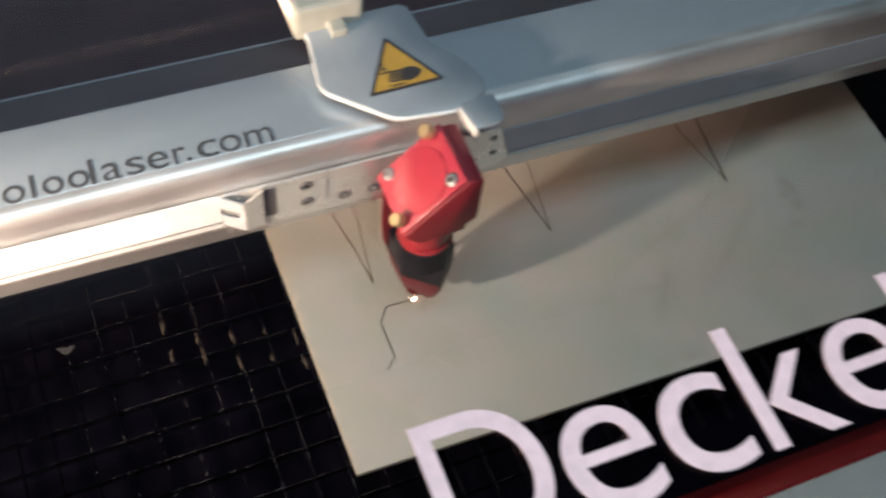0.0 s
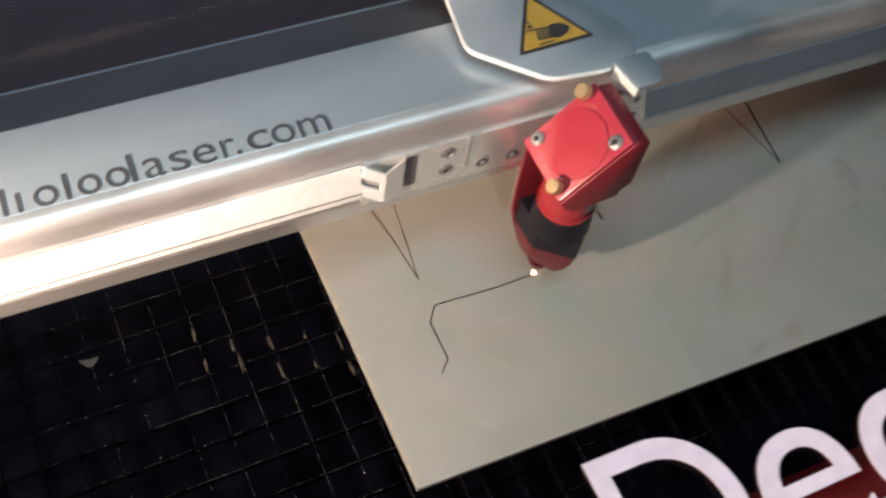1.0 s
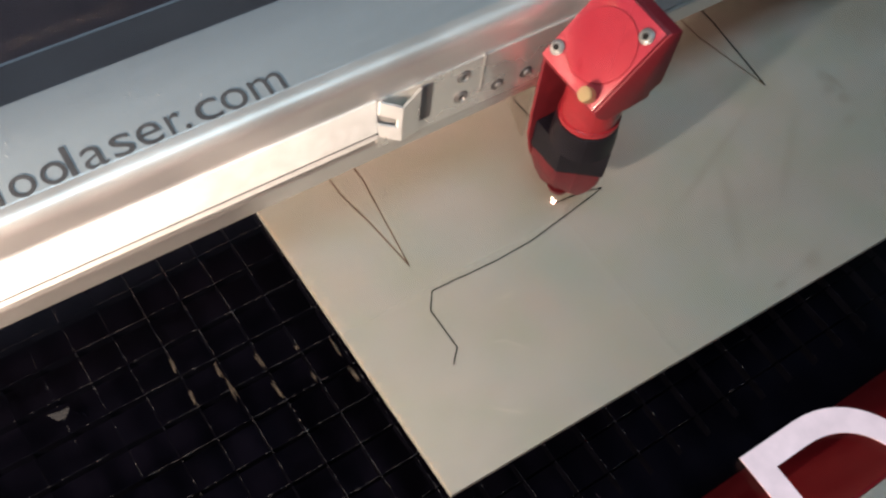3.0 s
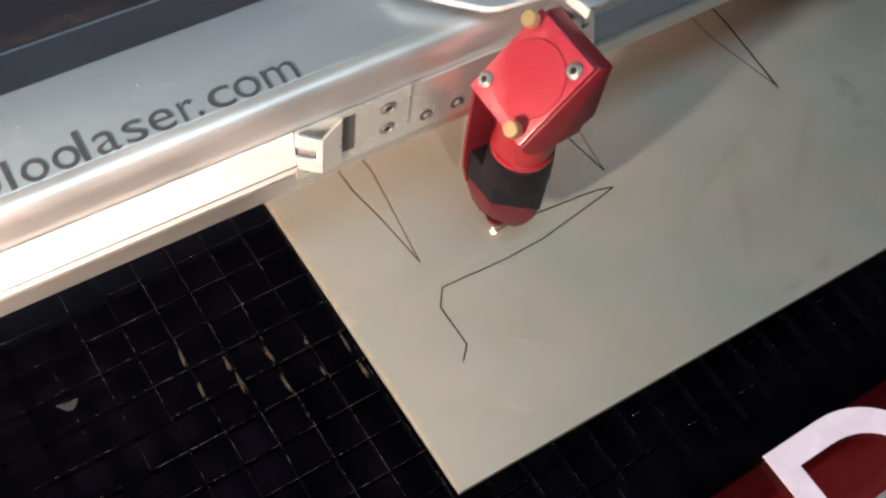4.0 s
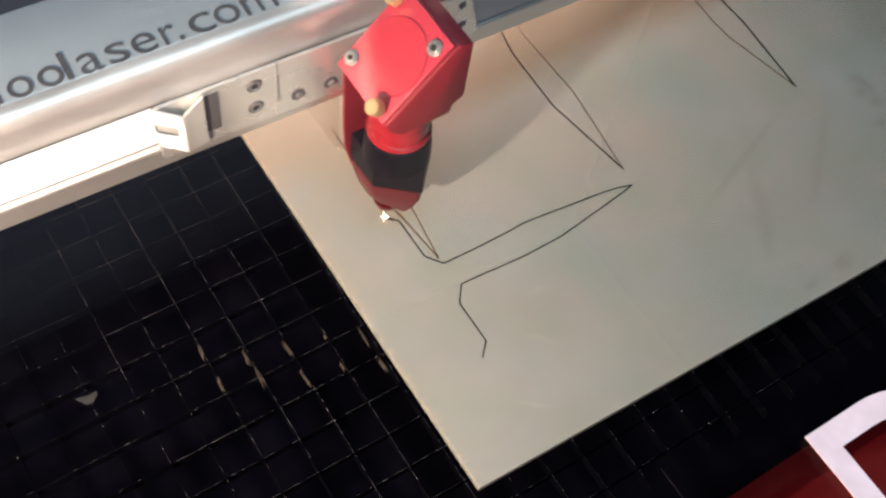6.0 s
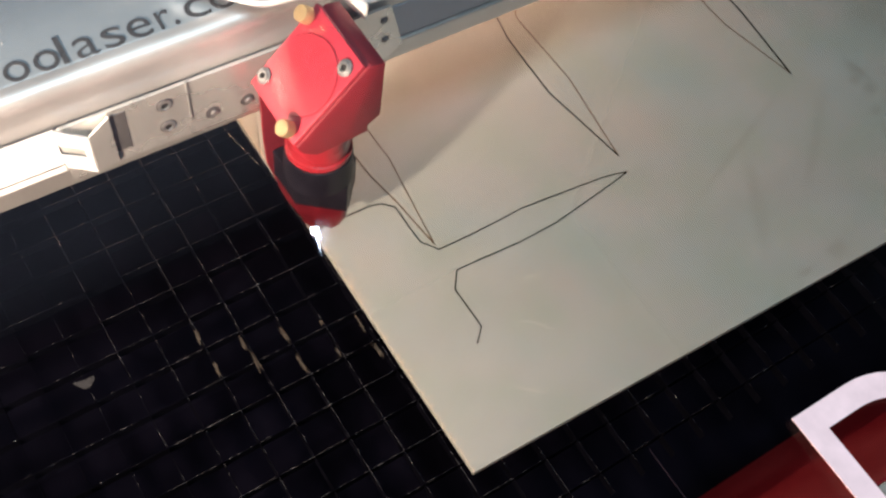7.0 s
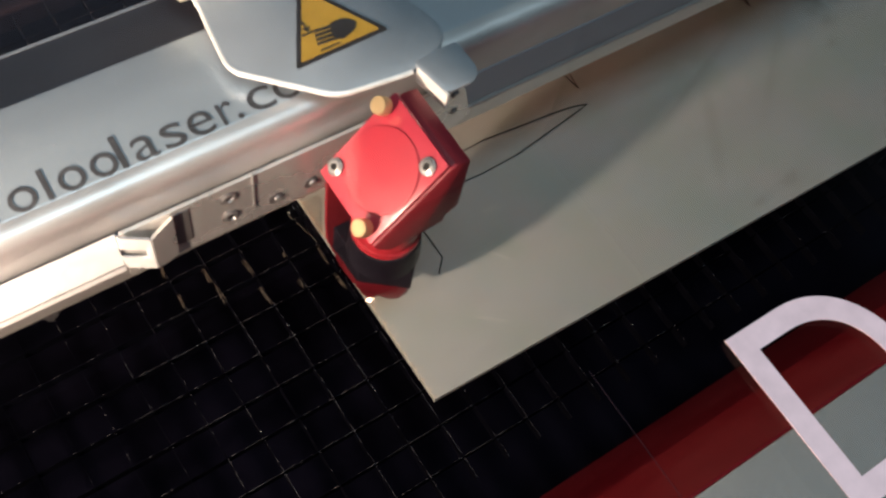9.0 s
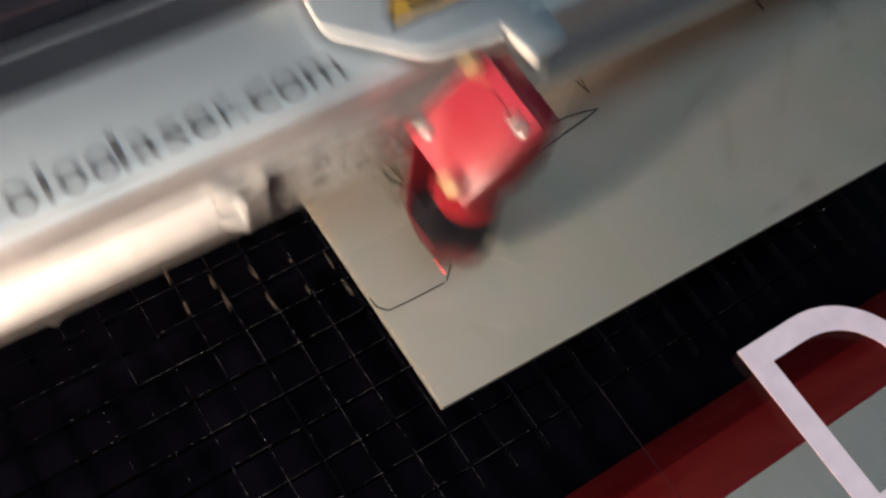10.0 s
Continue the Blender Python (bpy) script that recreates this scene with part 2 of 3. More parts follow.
LETTER = material("white_vinyl_letter", (0.67, 0.43, 0.435), 0.45, 0.0, 0.03, 30)
LID_LINE = material("faint_glass_line", (0.020, 0.012, 0.015), 0.8, specular=0.0)
GLASS = clear("lid_glass", (0.63, 0.645, 0.65), haze=0.0)
PLASTIC = clear("clear_plastic", (0.975, 0.96, 0.93), 1.5, 0.1)
SPOT_GLOW = glow("white_hot_spot", (1.0, 0.62, 0.42), 150)
PILOT_GLOW = glow("red_pilot_dot", (1.0, 0.03, 0.05), 14)
SPARK_GLOW = glow("blue_white_spark", (0.55, 0.72, 1.0), 90)


# ---------------------------------------------------------------- mesh helpers
def part(name, bm, mat, parent=None, label="", smooth=False):
    me = bpy.data.meshes.new(name)
    bmesh.ops.recalc_face_normals(bm, faces=bm.faces)
    bm.to_mesh(me)
    bm.free()
    me.materials.append(mat)
    if smooth:
        for p in me.polygons:
            p.use_smooth = True
        me.set_sharp_from_angle(angle=radians(35))
    ob = new(name, me)
    ob.parent = parent
    if label:
        ob["label"] = label
    return ob


def thing(name, label, category, group="", kind=""):
    return tagged(new(name), label, category, group, kind)


def box(x0, x1, y0, y1, z0, z1, bevel=0.0, seg=2, bm=None):
    bm = bm or bmesh.new()
    r = bmesh.ops.create_cube(bm, size=1)
    for v in r["verts"]:
        v.co = Vector((x0 + (v.co.x + 0.5) * (x1 - x0), y0 + (v.co.y + 0.5) * (y1 - y0), z0 + (v.co.z + 0.5) * (z1 - z0)))
    if bevel:
        bmesh.ops.bevel(bm, geom=list({e for v in r["verts"] for e in v.link_edges}), offset=bevel, segments=seg, affect="EDGES", profile=0.5)
    return bm


def prism(points, place, depth, bevel=0.0, seg=2):
    """An outline of 2D points, made solid over a depth. place(a, b, d) gives the 3D place."""
    bm = bmesh.new()
    lo = [bm.verts.new(place(a, b, 0)) for a, b in points]
    hi = [bm.verts.new(place(a, b, depth)) for a, b in points]
    bm.faces.new(lo), bm.faces.new(hi[::-1])
    n = len(points)
    for i in range(n):
        bm.faces.new((lo[i], lo[(i + 1) % n], hi[(i + 1) % n], hi[i]))
    bmesh.ops.recalc_face_normals(bm, faces=bm.faces)
    if bevel:
        bmesh.ops.bevel(bm, geom=list(bm.edges), offset=bevel, segments=seg, affect="EDGES", profile=0.5, clamp_overlap=True)
    return bm


def along_x(points, x0, x1, bevel=0.0):
    return prism(points, lambda y, z, d: (x0 + d, y, z), x1 - x0, bevel)


def along_y(points, y0, y1, bevel=0.0):
    return prism(points, lambda x, z, d: (x, y0 + d, z), y1 - y0, bevel)


def flat(points, z0, z1, bevel=0.0):
    return prism(points, lambda x, y, d: (x, y, z0 + d), z1 - z0, bevel)


def lathe(rings, m=Matrix(), sides=32, turn=0.0, ridge=0.0):
    """Rings (radius, height) turned about the z axis, closed at both ends."""
    bm = bmesh.new()
    loops = []
    for r, h in rings:
        loops.append([])
        for i in range(sides):
            q, a = r * (1 - ridge * (i % 2)), turn + i * math.tau / sides
            loops[-1].append(bm.verts.new(m @ Vector((q * math.cos(a), q * math.sin(a), h))))
    for a, b in zip(loops, loops[1:]):
        for i in range(sides):
            bm.faces.new((a[i], a[(i + 1) % sides], b[(i + 1) % sides], b[i]))
    bm.faces.new(loops[0][::-1]), bm.faces.new(loops[-1])
    return bm


def rounded(points, radius, seg=4):
    """A 2D outline with its corners rounded."""
    out = []
    n = len(points)
    for i in range(n):
        p, a, b = Vector(points[i]), Vector(points[i - 1]), Vector(points[(i + 1) % n])
        da, db = (a - p), (b - p)
        r = min(radius, da.length * 0.45, db.length * 0.45)
        s, e = p + da.normalized() * r, p + db.normalized() * r
        for k in range(seg + 1):
            t = k / seg
            out.append(tuple(s * (1 - t) ** 2 + p * 2 * t * (1 - t) + e * t * t))
    return out


def join(first, *rest):
    for b in rest:
        me = bpy.data.meshes.new("piece")
        b.to_mesh(me)
        b.free()
        first.from_mesh(me)
        bpy.data.meshes.remove(me)
    return first


def tube(points, r, sides=8):
    """A round bar along a path of 3D points."""
    bm = bmesh.new()
    pts = [Vector(p) for p in points]
    loops = []
    for i, p in enumerate(pts):
        d = (pts[min(i + 1, len(pts) - 1)] - pts[max(i - 1, 0)]).normalized()
        a = d.cross(Vector((0, 0, 1))).normalized()
        b = a.cross(d)
        loops.append([bm.verts.new(p + (a * math.cos(k * math.tau / sides) + b * math.sin(k * math.tau / sides)) * r) for k in range(sides)])
    for u, v in zip(loops, loops[1:]):
        for k in range(sides):
            bm.faces.new((u[k], u[(k + 1) % sides], v[(k + 1) % sides], v[k]))
    bm.faces.new(loops[0][::-1]), bm.faces.new(loops[-1])
    return bm


def glyph(char, depth, thin=0.0):
    """A character of the built-in font as a mesh, one unit of cap height, its left foot at the origin."""
    cu = bpy.data.curves.new("glyph", "FONT")
    cu.body, cu.extrude, cu.resolution_u, cu.offset = char, depth, 14, thin
    ob = bpy.data.objects.new("glyph", cu)
    scene.collection.objects.link(ob)
    dg = bpy.context.evaluated_depsgraph_get()
    me = bpy.data.meshes.new_from_object(ob.evaluated_get(dg))
    bm = bmesh.new()
    bm.from_mesh(me)
    bpy.data.objects.remove(ob)
    bpy.data.meshes.remove(me)
    return bm


def fitted(char, x0, x1, y0, y1, z0, z1, thin=0.0):
    """A character stretched into a box."""
    bm = glyph(char, 0.05, thin)
    lo = [min(v.co[i] for v in bm.verts) for i in range(3)]
    hi = [max(v.co[i] for v in bm.verts) for i in range(3)]
    for v in bm.verts:
        f = [(v.co[i] - lo[i]) / max(hi[i] - lo[i], 1e-9) for i in range(3)]
        v.co = Vector((x0 + f[0] * (x1 - x0), y0 + f[1] * (y1 - y0), z0 + f[2] * (z1 - z0)))
    return bm


# ---------------------------------------------------------------- the machine's housing and the room
def housing():
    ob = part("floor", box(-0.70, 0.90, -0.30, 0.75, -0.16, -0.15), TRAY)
    tagged(ob, "black tray floor under the cutting grid", "floor", kind="structure")
    for name, b in (("wall_west", (-0.72, -0.70, -0.30, 0.75, -0.90, 0.28)), ("wall_east", (0.90, 0.92, -0.30, 0.75, -0.90, 0.28)),
                    ("wall_north", (-0.72, 0.92, 0.75, 0.77, -0.90, 0.28))):
        tagged(part(name, box(*b), DARK_WALL), "dark inner side wall of the laser machine", "wall", kind="structure")
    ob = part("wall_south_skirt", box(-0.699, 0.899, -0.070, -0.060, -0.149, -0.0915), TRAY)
    tagged(ob, "black skirt under the front wall of the machine bed", "skirt", kind="structure")
    ob = part("wall_south", along_x([(-0.060, -0.090), (-0.1110, 0.0792), (-0.1126, 0.0794), (-0.068, -0.090)], -0.699, 0.899), PAINT_RED)
    tagged(ob, "dark red painted front wall of the machine bed", "wall", kind="structure")
    ob = part("rear_cover", box(-0.699, 0.899, 0.330, 0.749, -0.020, -0.003, 0.002), REAR)
    tagged(ob, "dark brown cover plate behind the cutting grid", "cover", kind="structure")
    tagged(part("wall_front", box(-0.72, 0.92, -0.350, -0.330, -0.90, 0.0598), PAINT_GREY), "grey painted front of the machine under its ledge", "wall", kind="structure")
    ob = part("trim", along_x(rounded([(-0.1128, 0.0798), (-0.1128, 0.060), (-0.36, 0.060), (-0.36, 0.0798)], 0.0008), -0.72, 0.92), PAINT_GREY)
    tagged(ob, "grey painted front ledge of the machine housing", "ledge", kind="structure")


def room():
    # unseen room shell, added to shape light and reflections
    tagged(part("room_floor", box(-2.5, 1.7, -2.5, 1.3, -0.92, -0.90), ROOM_FLOOR), "grey workshop floor", "floor", kind="structure")
    tagged(part("ceiling", box(-2.5, 1.72, -2.5, 1.3, 3.40, 3.42), ROOM_CEILING), "unseen dark ceiling added to keep lid reflections low", "ceiling", kind="structure")
    for name, b in (("room_wall_west", (-2.52, -2.5, -2.5, 1.3, -0.92, 3.4)), ("room_wall_south", (-2.5, 1.72, -2.52, -2.5, -0.92, 3.4))):
        tagged(part(name, box(*b), ROOM_WALL), "dim plain workshop wall", "wall", kind="structure")
    tagged(part("room_wall_east", box(1.7, 1.72, -2.5, 1.3, -0.92, 3.4), ROOM_EAST), "unseen dark wall added to dim beam reflections", "wall", kind="structure")
    tagged(part("room_wall_north", box(-2.5, 1.72, 1.3, 1.32, -0.92, 3.4), ROOM_NORTH), "unseen mauve wall added for haze in the lid glass", "wall", kind="structure")


def lid():
    top = thing("lid", "clear glass lid with large white lettering", "lid")
    pane = part("pane", box(-0.66, 0.86, -0.26, 0.72, 0.2922, 0.2940), GLASS, top, "clear glass pane")
    pane.visible_shadow = False
    for b in ((-0.72, -0.66, -0.30, 0.77, 0.281, 0.300), (0.86, 0.92, -0.30, 0.77, 0.281, 0.300), (-0.66, 0.86, 0.72, 0.77, 0.281, 0.300), (-0.66, 0.86, -0.30, -0.26, 0.281, 0.300)):
        part("lid_frame", box(*b, bevel=0.002), STEEL_DARK, top, "dark metal lid frame")
    part("thin_line", box(-0.05115, -0.05100, -0.116, -0.082, 0.29402, 0.29405), LID_LINE, top, "faint thin line on the glass")
    base, cap, low = -0.1404, -0.0944, -0.1063
    for char, x0, x1, top_y in (("D", -0.0185, 0.0205, cap + 0.0016), ("e", 0.0243, 0.0553, low + 0.0005), ("c", 0.0596, 0.0872, low), ("k", 0.0922, 0.1216, cap),
                                ("e", 0.1245, 0.1555, low - 0.0002), ("l", 0.1615, 0.1665, cap)):
        drop = 0.0006 if char in "ec" else 0.0
        part("letter", fitted(char, x0, x1, base - drop, top_y, 0.29405, 0.29415, -0.001), LETTER, top, "white vinyl letter")



# ---------------------------------------------------------------- the cutting grid, the board and its cuts
GRID_X, GRID_Y, CELL, GRID_TOP = -0.0228, 0.1485, 0.020, -0.004


def slat_mesh(name, length, seed, start=0.0, shine=1.0):
    """A thin upright slat with a worn, toothed top edge, along x from 0; fewer bright pieces up to a start, and again
    further on, as painted light fall-off.
    """
    rnd = random.Random(seed)
    bm = bmesh.new()
    half, low = 0.00011, -0.007
    xs, x = [0.0], 0.0
    while x < length:
        x += rnd.choice((rnd.uniform(0.0004, 0.0009), rnd.uniform(0.0009, 0.0020)))
        xs.append(min(x, length))
    rows, worn = [], 0.5
    for i, x in enumerate(xs):
        z = -rnd.choice((0.0, 0.0, 0.0, 0.0001, 0.0002))
        w = half * rnd.uniform(0.85, 1.05)
        rows.append([bm.verts.new(p) for p in ((x, -half, low), (x, -w, z), (x, w, z), (x, half, low))])
    for a, b in zip(rows, rows[1:]):
        if rnd.random() < 0.04:
            worn = rnd.choice((0.1, 0.35, 0.5, 0.65))
        for i in range(3):
            f = bm.faces.new((a[i], a[i + 1], b[i + 1], b[i]))
            # share of bright pieces, thinned at both ends to paint fading light
            bare = shine * min(1.0, max(0.15, (a[0].co.x - start) / 0.09 + 0.15), max(0.3, 1.0 - (a[0].co.x - start - 0.19) / 0.06)) if start else shine
            f.material_index = 1 if i == 1 and rnd.random() < worn * bare else 0
    bm.faces.new(rows[0]), bm.faces.new(rows[-1][::-1])
    bmesh.ops.recalc_face_normals(bm, faces=bm.faces)
    me = bpy.data.meshes.new(name)
    bm.to_mesh(me)
    bm.free()
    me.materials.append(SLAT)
    me.materials.append(SLAT_EDGE)
    return me


def cutting_grid():
    top = thing("cutting_grid", "black metal cutting grid of square cells, worn along its edges", "grid table")
    x0, x1, y0, y1 = GRID_X - 17 * CELL, GRID_X + 40 * CELL, GRID_Y - 9 * CELL - 0.012, GRID_Y + 9 * CELL
    longs = [slat_mesh("slat", x1 - x0, k, 0.19) for k in range(4)]
    cross = [slat_mesh("slat", y1 - y0, 10 + k) for k in range(4)]
    # outer cross slats: light fall-off painted as fewer bright edge pieces
    dim_cross = [slat_mesh("slat", y1 - y0, 20 + k, 0.0, 0.15 + 0.15 * k) for k in range(4)]
    for k in range(-9, 9):
        ob = new("slat", longs[k % 4])
        ob.parent, ob.matrix_basis = top, pose(x0, GRID_Y + k * CELL, GRID_TOP)
    for k in range(-17, 41):
        ob = new("slat", dim_cross[min(max(k + 7, 0), 3)] if k < -3 else dim_cross[max(7 - k, 0)] if k > 3 else cross[k % 4])
        ob.parent, ob.matrix_basis = top, pose(GRID_X + k * CELL, y0, GRID_TOP - 0.0003, 0, 0, 90)


PHI = radians(-1.28)


def board_point(u, v):
    return (u * math.cos(PHI) - v * math.sin(PHI), u * math.sin(PHI) + v * math.cos(PHI))


def stroke(a, b, width, z0, z1):
    """A thin flat sliver from a to b."""
    a, b = Vector(a), Vector(b)
    d = (b - a).normalized()
    n = Vector((-d.y, d.x)) * width / 2
    e = d * width * 0.35
    return flat([tuple(a - e + n), tuple(b + e + n), tuple(b + e - n), tuple(a - e - n)], z0, z1)


OLD_CUTS = [
    [(0.0533, 0.1216), (0.0496, 0.1545), (0.0451, 0.1800), (0.0445, 0.1960), (0.0460, 0.2300)], [(0.0533, 0.1216), (0.0614, 0.1850), (0.0608, 0.1960), (0.0605, 0.2350)],
    [(0.1831, 0.1203), (0.1737, 0.1798), (0.1755, 0.2279), (0.1800, 0.2480)], [(0.1831, 0.1203), (0.1916, 0.1831), (0.1905, 0.2400), (0.1955, 0.2490)],
    [(0.3228, 0.1180), (0.3115, 0.1712), (0.3109, 0.1882), (0.3150, 0.2400)], [(0.3228, 0.1180), (0.3290, 0.1760), (0.3290, 0.2400)]]
FRESH_BEFORE = [(0.0409, 0.0587), (0.0481, 0.0660), (0.0479, 0.0918), (0.0554, 0.1016), (0.0744, 0.1008)]
CUT_PIECES = []


def plywood_board():
    outline = [board_point(0, 0), board_point(0.456, 0), board_point(0.456, 0.30), board_point(-0.032 * 0.30, 0.30)]
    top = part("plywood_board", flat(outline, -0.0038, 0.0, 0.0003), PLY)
    tagged(top, "pale thin plywood board with dark laser cuts lying on the grid", "board")
    burns = ((0.0008, CHAR_OLD, "brown burnt cut line"), (0.0007, CHAR_OLD, "brown burnt cut line"), (0.0009, CHAR, "dark charred cut line"),
             (0.0007, CHAR_OLD, "brown burnt cut line"), (0.0008, CHAR_OLD, "brown burnt cut line"), (0.0012, CHAR, "dark charred cut line"))
    for line, (width, mat, label) in zip(OLD_CUTS, burns):
        for a, b in zip(line, line[1:]):
            part("cut_line", stroke(a, b, width, -0.0010, 0.00012), mat, top, label)
    for a, b in zip(FRESH_BEFORE, FRESH_BEFORE[1:]):
        part("cut_line", stroke(a, b, 0.0008, -0.0010, 0.00012), CHAR, top, "dark charred cut line")
    rnd = random.Random(9)
    # raised splinters along the sawn side, lying inwards
    bm = bmesh.new()
    for k in range(480):
        v = rnd.choice((rnd.uniform(0.0, 0.24), rnd.gauss(0.128, 0.022)))
        ln, w, h = rnd.uniform(0.0008, 0.0042), rnd.uniform(0.0001, 0.00030), rnd.uniform(0.00006, 0.0002)
        u, tilt = abs(rnd.gauss(0.0, 0.0026)) - 0.0006, rnd.uniform(-0.2, 0.3)
        p = [bm.verts.new((*board_point(a, b), z)) for a, b, z in ((u - 0.032 * v, v - w / 2, 0.0), (u - 0.032 * v, v + w / 2, 0.0), (u - 0.032 * v + ln, v + tilt * ln, 0.00002), (u - 0.032 * v + 0.0002, v, h))]
        for tri in ((0, 1, 3), (1, 2, 3), (2, 0, 3)):
            bm.faces.new([p[q] for q in tri])
    part("splinters", bm, SPLINTER, top, "raised tan splinters along the sawn edge")["kind"] = "stuff"
    # the torn veneer along the sawn side: a narrow tan band of uneven width
    bm, v, last = bmesh.new(), 0.0002, None
    while v < 0.26:
        w = rnd.choice((0.0002, 0.0004, 0.0006, 0.0009)) * rnd.uniform(0.7, 1.3)
        pair = [bm.verts.new((*board_point(u - 0.032 * v, v), 0.00007)) for u in (0.0003, 0.0003 + w)]
        if last:
            bm.faces.new((*last, *pair[::-1]))
        last, v = pair, v + rnd.uniform(0.0004, 0.0016)
    part("torn_edge", bm, BURR, top, "tan torn veneer along the sawn edge")
    # the cut that grows behind the beam: short slivers that rise as it passes
    for (t0, xa, ya), (t1, xb, yb) in zip(TRAVEL, TRAVEL[1:]):
        if t1 > 9.95:
            break
        a, b = Vector((SPOT[0] + xa, SPOT[1] + ya)), Vector((SPOT[0] + xb, SPOT[1] + yb))
        n = max(1, round((b - a).length / 0.005))
        for k in range(n):
            p, q = a.lerp(b, k / n), a.lerp(b, (k + 1) / n)
            if min(p.x, q.x) < -0.0002:
                continue
            ob = part("cut_line", stroke(p, q, 0.0008, -0.0010, 0.00012), CHAR, top, "dark charred cut line")
            CUT_PIECES.append((t0 + (t1 - t0) * (k + 0.6) / n, ob))


def wood_scraps():
    rnd = random.Random(5)
    spots = [(-0.0835, 0.1354, 0.012), (-0.0835, 0.1142, 0.011), (-0.0655, 0.1213, 0.012), (-0.0640, 0.1081, 0.017), (-0.0444, 0.1150, 0.012), (-0.0446, 0.0958, 0.014),
             (-0.0241, 0.1117, 0.004), (-0.0246, 0.0924, 0.008), (-0.0062, 0.1013, 0.015), (-0.0060, 0.0828, 0.013)]
    for x, y, ln in spots:
        bm = bmesh.new()
        for k in range(5):
            part_ln, off, w = ln * rnd.uniform(0.45, 1.0), rnd.uniform(-0.0007, 0.0007), rnd.uniform(0.00018, 0.0004)
            y0, lean = rnd.uniform(-0.5, 0.5) * (ln - part_ln), rnd.uniform(-0.0006, 0.0006)
            blade = [(off - lean, y0 - part_ln / 2), (off + w, y0 - part_ln * 0.15), (off + lean, y0 + part_ln / 2), (off - w, y0 + part_ln * 0.1)]
            join(bm, flat(rounded(blade, 0.0012, 2), -0.0002 + 0.0001 * k, 0.0001 * k))
        ob = part("wood_scrap", bm, CHIP)
        ob.matrix_basis = pose(x, y, GRID_TOP + 0.0003, 0, 0, rnd.uniform(-4, 4))
        tagged(ob, "tan wood splinters caught on the black grid", "wood scrap", "wood scraps on the grid")
    ob = part("paper_scrap", flat(rounded([(-0.0060, 0.0032), (0.0010, 0.0016), (0.0052, 0.0018), (0.0046, -0.0002), (0.0012, -0.0030), (-0.0022, -0.0026)], 0.001, 2), -0.0002, 0.0002), material("grey_scrap", (0.019, 0.019, 0.021), 0.7, specular=0.2))
    ob.matrix_basis = pose(-0.1430, 0.1400, GRID_TOP + 0.0004, 2, -2, 0)
    tagged(ob, "small grey offcut lying on the black grid", "scrap")


def dust_flecks():
    rnd = random.Random(21)
    bm = bmesh.new()
    for k in range(130):
        x, y, r = rnd.uniform(-0.26, 0.36), rnd.uniform(-0.03, 0.30), rnd.uniform(0.0001, 0.00026)
        if x > -0.004 and y > -0.004:
            continue
        if k % 2:
            x = GRID_X + round((x - GRID_X) / CELL) * CELL
        else:
            y = GRID_Y + round((y - GRID_Y) / CELL) * CELL
        bmesh.ops.create_icosphere(bm, subdivisions=1, radius=r, matrix=Matrix.Translation((x, y, GRID_TOP + r * 0.6)))
    tagged(part("dust", bm, DUST), "pale dust flecks on the black cutting grid", "dust", kind="stuff")


# ---------------------------------------------------------------- the gantry
YAW = radians(-1.2)


def turned(bm):
    bmesh.ops.rotate(bm, cent=(0.0, 0.13, 0.0), matrix=Matrix.Rotation(YAW, 3, "Z"), verts=bm.verts)
    return bm


